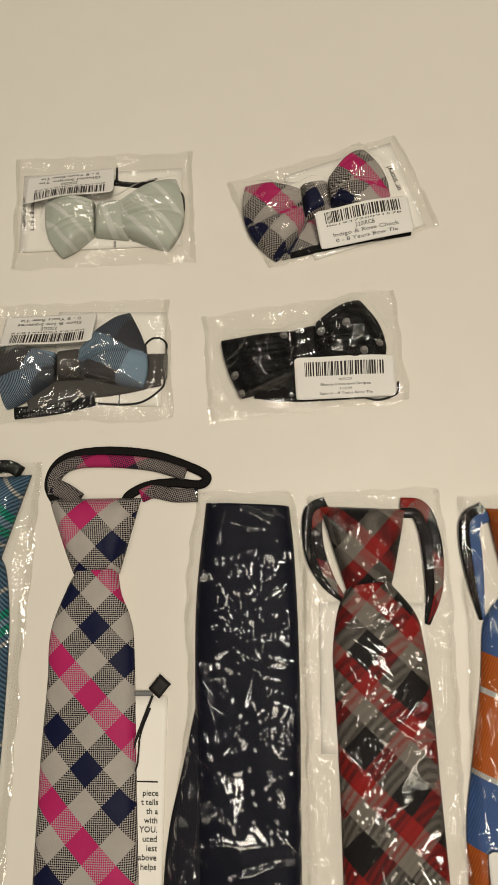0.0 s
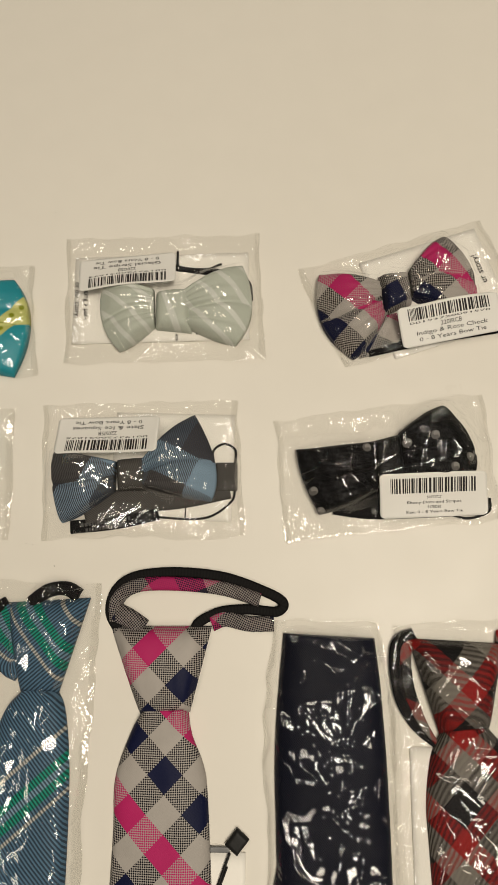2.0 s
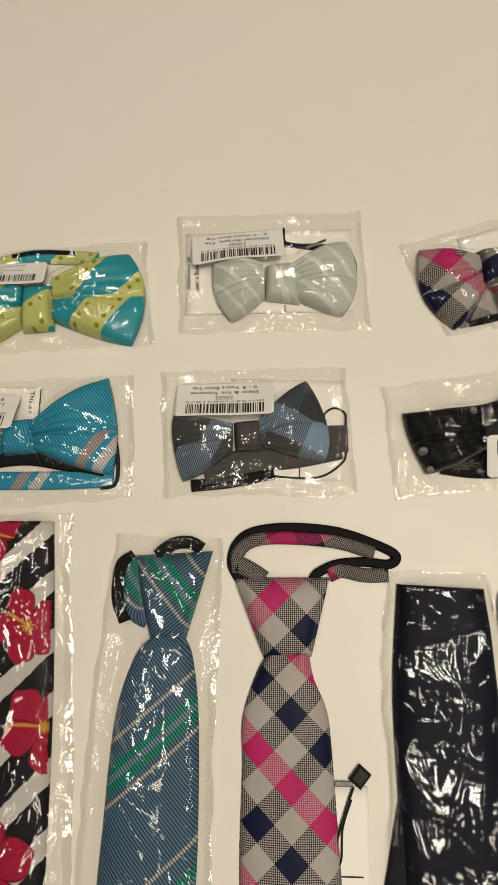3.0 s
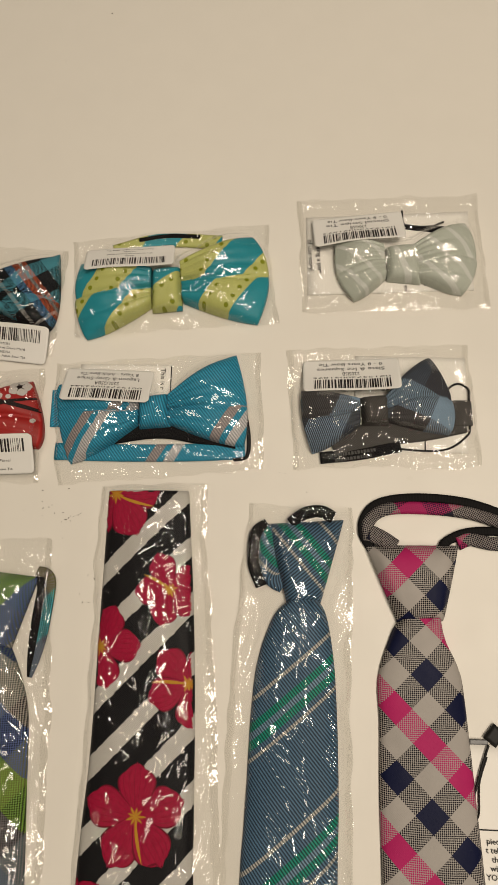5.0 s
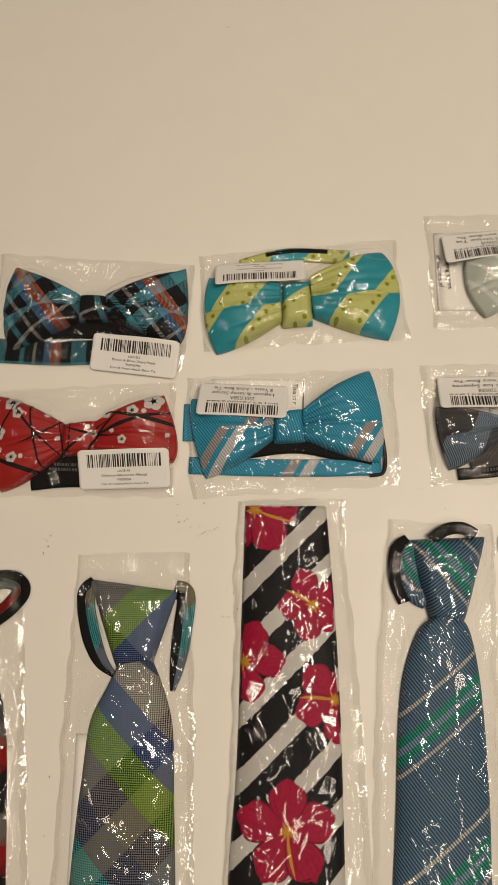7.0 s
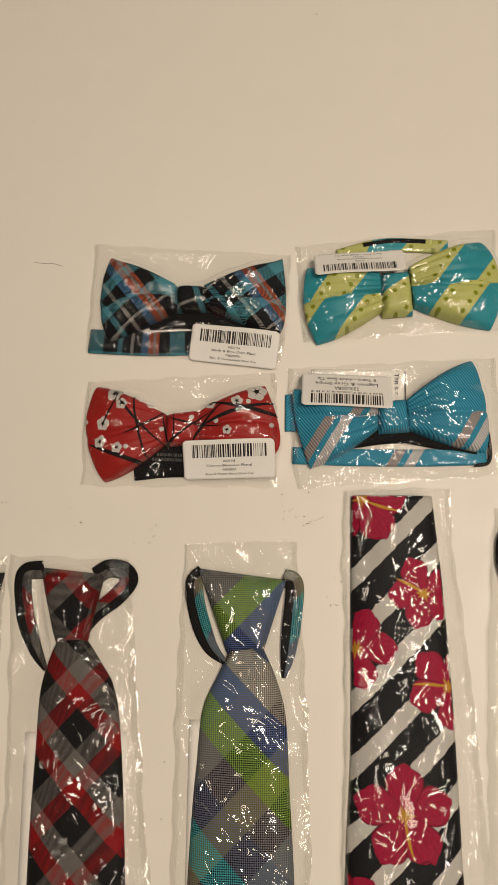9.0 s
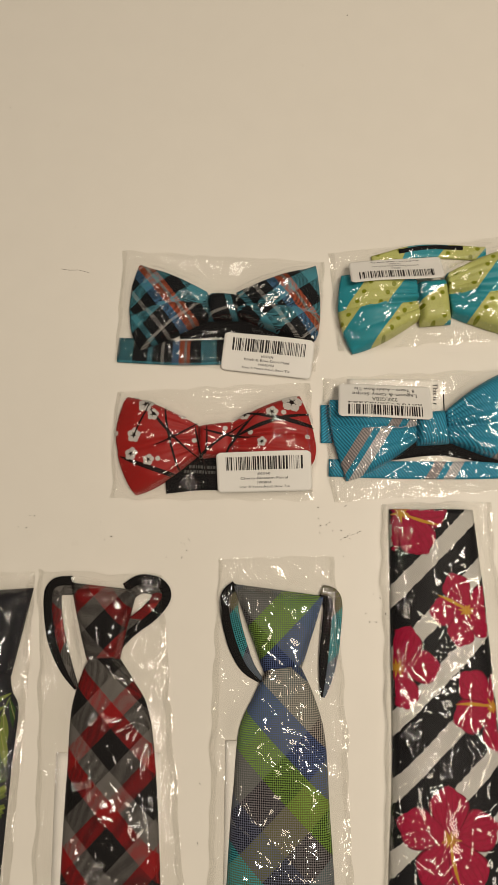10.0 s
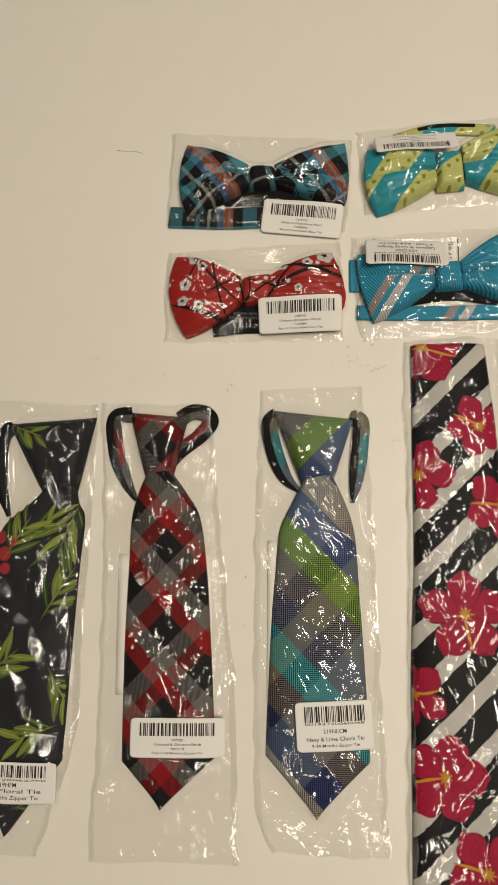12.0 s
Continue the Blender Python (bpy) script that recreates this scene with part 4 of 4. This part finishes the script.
def plastic_bag(left, right, label, sticker=None, crinkle=1.0, seed=1):
    """Film laid over its contents between two edges, given from the top down in world millimetres."""
    long = sum(math.dist(a, b) for a, b in zip(left, left[1:]))
    n, m = int(long / 0.45), int(math.dist(left[0], right[0]) / 0.45)
    a, b = (curve_points(e, n) for e in (left, right))
    w = np.linspace(0, 1, m)[None, :]
    x = a[:, 0][:, None] * (1 - w) + b[:, 0][:, None] * w
    y = a[:, 1][:, None] * (1 - w) + b[:, 1][:, None] * w
    s = np.linspace(0, 1, n)[:, None]
    x = x + 2.0 * grid_noise(x / 11, y / 13, seed + 40)
    y = y + 2.2 * grid_noise(x / 12, y / 11, seed + 41)
    rim = np.clip(np.minimum(np.minimum(w, 1 - w) * m, np.minimum(s, 1 - s) * n) / 7.0, 0, 1)
    wx, wy = x + 5 * grid_noise(x / 19, y / 19, seed + 2), y + 5 * grid_noise(x / 19, y / 19, seed + 3)
    r_fold = random.Random(seed)

    def pleat(length, slope, patch, share, k):
        """Straight folds that run across one another, gathered in patches."""
        ang = r_fold.uniform(0, math.pi)
        run = wx * math.cos(ang) + wy * math.sin(ang) + 0.9 * length * grid_noise(x / (2.4 * length), y / (2.4 * length), seed + k)
        wave = 0.22 * np.cos(2 * math.pi * (run / length + r_fold.random())) + 0.22
        here = np.clip((share + 1.6 * grid_noise(x / patch, y / patch, seed + k + 7)) * 2.2, 0, 1)
        return wave * length * slope * here

    on_cloth = np.clip(sample(slack, x, y) / 3.0, 0, 1)
    fold = 1.0 * grid_noise(wx / 21, wy / 27, seed + 4)
    for k, (length, slope, patch, share) in enumerate(((34, 0.17, 40, 0.5), (22, 0.20, 34, 0.4), (14, 0.20, 28, 0.2))):
        fold += pleat(length, slope, patch, share, 31 + 5 * k) * (0.7 + 0.3 * on_cloth)

    def ridge(across, along, turn, half, high, share, k):
        """Long rounded creases that wander in one direction, seen in patches."""
        c, q = math.cos(turn), math.sin(turn)
        vx = x + 3.5 * grid_noise(x / 15, y / 15, seed + k)
        vy = y + 3.5 * grid_noise(x / 15, y / 15, seed + k + 1)
        d = np.abs(grid_noise((vx * c + vy * q) / across, (vy * c - vx * q) / along, seed + k + 2)) * across / half
        here = np.clip((share + 1.5 * grid_noise(x / 24, y / 24, seed + k + 3)) * 2.5, 0, 1)
        return high * here * 0.5 * (1 + np.cos(np.pi * np.clip(d, 0, 1)))

    for k, (across, along, half, high, share) in enumerate(((16, 70, 1.5, 0.55, 0.25), (12, 50, 1.2, 0.42, 0.15), (10, 44, 1.1, 0.40, 0.10), (14, 60, 1.3, 0.50, 0.15),
                                                            (8, 30, 0.9, 0.32, 0.05), (7, 26, 0.8, 0.30, 0.0), (6, 20, 0.75, 0.26, 0.0))):
        fold += ridge(across, along, r_fold.gauss(0.0, 0.75), half, high, share, 200 + 9 * k)
    # short ripples along the welded edges
    near = np.clip(1 - np.minimum(np.minimum(w, 1 - w) * m, np.minimum(s, 1 - s) * n) / 26.0, 0, 1)
    for k, (sx, sy) in enumerate(((5, 14), (12, 5), (4, 8))):
        fold += 0.30 * near * np.clip(1 - np.abs(grid_noise((wx - 0.3 * wy) / sx, (wy + 0.3 * wx) / sy, seed + 120 + k)) / 0.13, 0, 1)
    fold = fold - fold.min() * 0.5
    flat = np.clip(sample(hug, x, y), 0, None)
    rest = np.maximum(sample(lain, x, y) + 0.3, flat)
    z = rest * (0.25 + 0.75 * rim) + crinkle * fold * (0.25 + 0.75 * rim) + 0.25
    z = np.maximum(z, sample(lain, x, y) + 0.35 + 0.3 * crinkle * fold)
    ob = thing("plastic_bag", float(x.mean()), float(y.mean()), label, "bag", "clear bags on the table")
    ox, oy = ob.location.x / MM, ob.location.y / MM
    if sticker:
        cx, cy, sw, sh, turn = sticker["place"]
        c, k = math.cos(radians(turn)), math.sin(radians(turn))

        def lay(u, v, lift=0.0):
            """World place of the sticker's own coordinates, and its height."""
            px, py = cx + u * c - v * k, cy + u * k + v * c
            return px, py, base[0] + base[1] * u + base[2] * v + bend * (sample(slack, px, py) - base[0] - base[1] * u - base[2] * v) + lift

        gu, gv = np.meshgrid(np.linspace(-sw / 2, sw / 2, 40), np.linspace(-sh / 2, sh / 2, 20), indexing="ij")
        px, py = cx + gu * c - gv * k, cy + gu * k + gv * c
        fit_a = np.stack([np.ones(gu.size), gu.ravel(), gv.ravel()], 1)
        base = np.linalg.lstsq(fit_a, sample(slack, px, py).ravel(), rcond=None)[0]
        bend = 0.45
        gap = float(np.percentile(sample(filled, px, py) - lay(gu, gv)[2], 97)) + 0.9
        inu, inv = (x - cx) * c + (y - cy) * k, -(x - cx) * k + (y - cy) * c
        d = np.maximum(np.abs(inu) - sw / 2, np.abs(inv) - sh / 2)
        hold = np.clip(1 - d / 5.0, 0, 1)
        under = lay(inu, inv, gap - 0.45)[2]
        z = z * (1 - hold) + np.where(d < 0, under, np.maximum(np.minimum(z, under + 1.5), 0.5)) * hold
    z = np.maximum(z, 0.4)
    verts = np.stack([(x - ox) * MM, (y - oy) * MM, z * MM], 2).reshape(-1, 3)
    film = mesh_part("film", verts.tolist(), quads(n, m, 0, True).tolist(), FILM, ob, "clear crinkled plastic film")
    for cols in (slice(0, 7), slice(m - 7, m)):
        strip = np.stack([(x[:, cols] - ox) * MM, (y[:, cols] - oy) * MM, (z[:, cols] + 0.25) * MM], 2).reshape(-1, 3)
        seam = mesh_part("side_seam", strip.tolist(), quads(n, 7, 0, True).tolist(), FILM, ob, "folded side seam of the film")
    if sticker:
        # a sheet with rounded corners
        r = 2.0
        lim = sw / 2 - np.maximum(0, r - np.sqrt(np.maximum(r * r - np.maximum(np.abs(gv) - (sh / 2 - r), 0) ** 2, 0)))
        su = np.clip(gu, -lim, lim)
        px, py, pz = lay(su, gv, gap)
        plate = solid("sticker", px - ox, py - oy, pz, pz - 0.25, STICKER, ob, "white printed barcode sticker")

        def printed(name, verts2, faces):
            q = np.array(verts2, dtype=float)
            ax, ay, az = lay(q[:, 0], q[:, 1], gap + 0.1)
            co = np.stack([(ax - ox) * MM, (ay - oy) * MM, az * MM], 1)
            return mesh_part(name, co.tolist(), faces, INK, plate, "", None, False)

        def text(name, body, size, v, wide=None):
            vs, fs = letters(body, size)
            if wide:
                span = max(p[0] for p in vs) - min(p[0] for p in vs)
                vs = [(p[0] * wide / span, p[1]) for p in vs]
            printed(name, [(p[0], p[1] + v) for p in vs], fs)

        r_bar = random.Random(seed)
        top, bar_h, bar_w = sticker["bars"]
        vs, fs, u = [], [], -bar_w / 2
        while u < bar_w / 2:
            t = r_bar.choice((0.28, 0.28, 0.5, 0.75, 1.0))
            for q in range(3):
                f = q / 2
                vs += [(u, sh / 2 - top - bar_h * f), (u + t, sh / 2 - top - bar_h * f)]
            i = len(vs) - 6
            fs += [(i, i + 2, i + 3, i + 1), (i + 2, i + 4, i + 5, i + 3)]
            u += t + r_bar.choice((0.3, 0.3, 0.55, 0.8))
        tagged(printed("barcode", vs, fs), "black barcode", "", "", "stuff")
        for name, body, size, v, wide in sticker["lines"]:
            text(name, body, size, sh / 2 - v, wide)
    return ob


def old_style(place, number, title, code, size_text):
    """A sticker with a broad barcode and four small lines."""
    h = place[3] / 20.0
    return dict(place=place, bars=(2.4 * h, 6.6 * h, place[2] * 0.80),
                lines=[("printed_line", number, 1.7 * h, 11.0 * h, None), ("printed_line", title, 1.8 * h, 13.2 * h, place[2] * 0.50),
                       ("printed_line", code, 1.7 * h, 15.4 * h, None), ("printed_line", size_text, 1.7 * h, 17.5 * h, place[2] * 0.53)])


def new_style(place, digits, code, title, size_text):
    """A sticker with barcode digits and three larger lines."""
    h = place[3] / 19.0
    return dict(place=place, bars=(1.3 * h, 5.6 * h, place[2] * 0.80),
                lines=[("printed_line", digits, 1.3 * h, 8.1 * h, place[2] * 0.80), ("printed_line", code, 2.9 * h, 10.4 * h, None),
                       ("printed_line", title, 2.7 * h, 13.2 * h, place[2] * 0.70), ("printed_line", size_text, 2.6 * h, 16.2 * h, place[2] * 0.66)])


plastic_bag([(-138, 166), (-137, 132), (-136, 99)], [(-41, 166), (-40, 132), (-39, 100)], "clear flat bag holding the pale mint bow tie",
            new_style((-106, 145, 48, 18, 184.2), "00193720091573", "220GSB", "Glacial Stripe Tie", "0 - 8 Years Bow Tie"), 0.8, 11)
plastic_bag([(-145, 79), (-143, 47), (-141, 16)], [(-52, 80), (-50, 47), (-49, 16)], "clear flat bag holding the slate checked bow tie",
            new_style((-112, 63, 48.5, 18, 180), "00193720091875", "220SISB", "Slate & Ice Squares", "0 - 8 Years Bow Tie"), 0.9, 12)
plastic_bag([(-23, 146), (-12, 120), (-1, 95)], [(68, 171), (78, 143), (87, 116)], "clear crinkled bag holding the rose checked bow tie",
            new_style((48, 116, 48.3, 18.2, 10.7), "00193720091578", "220IRCB", "Indigo & Rose Check", "0 - 8 Years Bow Tie"), 1.0, 13)
plastic_bag([(-35, 70), (-33, 42), (-31, 14)], [(62, 82), (64, 52), (66, 23)], "clear crinkled bag holding the black dotted bow tie",
            old_style((35, 34, 48, 19, 2.4), "50752727", "Ebony Dots and Stripes", "917EDSB", "Size: 0 - 8 Years Bow Tie"), 1.2, 14)
plastic_bag([(-264, 145), (-262, 117), (-259, 88)], [(-155, 152), (-152, 122), (-148, 94)], "clear flat bag holding the teal and lime bow tie",
            old_style((-229, 130, 48.6, 14.5, 183.5), "60392862", "Lime and Turquoise Dots and Stripes", "118LTDSBA", "Size 8 Years - Adult Bow Tie"), 0.8, 15)
plastic_bag([(-268, 73), (-266, 40), (-263, 7)], [(-158, 78), (-157, 46), (-157, 15)], "clear flat bag holding the lagoon blue bow tie",
            new_style((-237, 58, 46.5, 19, 177.5), "00193720092384", "220LGSBA", "Lagoon & Gray Stripe", "8 Years - Adult Bow Tie"), 0.8, 16)
plastic_bag([(-380, 149), (-380, 115), (-380, 82)], [(-266, 140), (-268, 108), (-271, 76)], "clear flat bag holding the tartan bow tie",
            old_style((-297, 85, 48.4, 20, -7.1), "60033256", "Black & Blue Dart Plaid", "918BBDPBA", "Size: 8 Years Adult Bow Tie"), 0.7, 17)
plastic_bag([(-378, 66), (-379, 38), (-379, 8)], [(-274, 71), (-273, 40), (-273, 8)], "clear flat bag holding the cherry red bow tie",
            old_style((-298, 22, 48, 19.6, 1.8), "60039145", "Cherry Blossom Floral", "918CBFBA", "Size: 8 Years Adult Bow Tie"), 0.8, 18)
plastic_bag([(-36, -19), (-41, -68), (-40, -121), (-49, -184), (-52, -275)], [(9, -20), (14, -53), (13, -125), (12, -183), (11, -275)], "clear crinkled bag holding the navy necktie", None, 1.2, 19)
plastic_bag([(15, -21), (12, -78), (12, -125), (12, -183), (12, -265)], [(76, -19), (79, -54), (78, -102), (77, -182), (77, -265)], "clear crinkled bag holding the red plaid necktie", None, 1.15, 20)
plastic_bag([(85, -23), (84, -54), (82, -125), (76, -190), (74, -260)], [(145, -23), (147, -54), (147, -125), (147, -190), (147, -260)], "clear crinkled bag holding the orange striped necktie",
            dict(place=(108, -177, 49, 20, 0), bars=(2.4, 6.6, 39), lines=[]), 1.1, 21)
plastic_bag([(-163, -2), (-169, -52), (-173, -103), (-175, -166), (-177, -255)], [(-112, -4), (-114, -51), (-116, -101), (-116, -163), (-117, -255)], "clear crinkled bag holding the steel blue necktie", None, 1.1, 22)
plastic_bag([(-239, 7), (-240, -27), (-240, -106), (-243, -190), (-247, -335)], [(-185, 8), (-184, -26), (-179, -91), (-175, -166), (-172, -335)], "clear crinkled bag holding the hibiscus necktie", None, 1.0, 23)
plastic_bag([(-321, -21), (-322, -89), (-322, -178), (-320, -238), (-312, -261)], [(-263, -20), (-258, -89), (-256, -176), (-254, -230), (-253, -261)], "clear crinkled bag holding the lime checked necktie",
            dict(place=(-280, -199, 39.1, 23.5, 3.7), bars=(2.2, 7.6, 30),
                 lines=[("printed_line", "00193720060048", 1.6, 10.7, 30), ("printed_line", "219NLCM", 2.8, 14.2, None),
                        ("printed_line", "Navy & Lime Check Tie", 2.8, 17.8, 29), ("printed_line", "9-24 Months Zipper Tie", 2.1, 20.8, 24)]), 1.1, 24)
plastic_bag([(-415, -29), (-409, -90), (-405, -181), (-405, -270)], [(-349, -31), (-343, -90), (-332, -179), (-328, -268)], "clear crinkled bag holding the crimson plaid necktie",
            old_style((-360, -208, 49, 19, 1.2), "60039282", "Charcoal & Crimson Check", "918CCCM", "Size: 9 24 Months Zipper Tie"), 1.0, 25)
plastic_bag([(-486, -28), (-488, -90), (-488, -180), (-484, -270)], [(-416, -30), (-415, -91), (-416, -152), (-416, -210), (-432, -270)], "clear crinkled bag holding the leaf print necktie",
            new_style((-448, -233, 50.5, 20.1, 0), "00193720062790", "219HFM", "Holly Floral Tie", "9-24 Months Zipper Tie"), 1.0, 26)

# ---- specks and a thread on the table ----
rs = random.Random(9)
verts, faces = [], []
for cx, cy, count, spread in ((-146, 182, 1, 0), (-251, 300, 1, 0), (-456, 247, 1, 0), (-422, -3, 4, 8), (-382, -12, 4, 9), (-255, -9, 12, 9), (-245, -48, 8, 8), (-338, -13, 7, 10), (-268, -3, 8, 10), (-330, -150, 8, 25), (-150, 10, 3, 12)):
    for _ in range(count):
        x, y, r, t = cx + rs.gauss(0, spread / 2), cy + rs.gauss(0, spread / 2), rs.uniform(0.12, 0.36), rs.uniform(0, 3.1)
        i = len(verts)
        for k in range(6):
            a = k * math.pi / 3
            u, v = r * 1.9 * math.cos(a), r * 0.6 * math.sin(a)
            verts.append(((x + u * math.cos(t) - v * math.sin(t)) * MM, (y + u * math.sin(t) + v * math.cos(t)) * MM, 0.00008))
        verts.append((x * MM, y * MM, 0.0003))
        faces += [(i + k, i + (k + 1) % 6, i + 6) for k in range(6)]
tagged(mesh_part("dust_specks", verts, faces, DUST), "tiny dark dust specks scattered on the table", "dust", "", "stuff")
strand = thing("thread", -407, 138, "thin dark thread lying on the table", "thread")
cord("strand", [(-9, 1.5), (-4, 0.6), (2, 0.4), (8, -1.4)], 0.08, 0.1, DUST, strand)
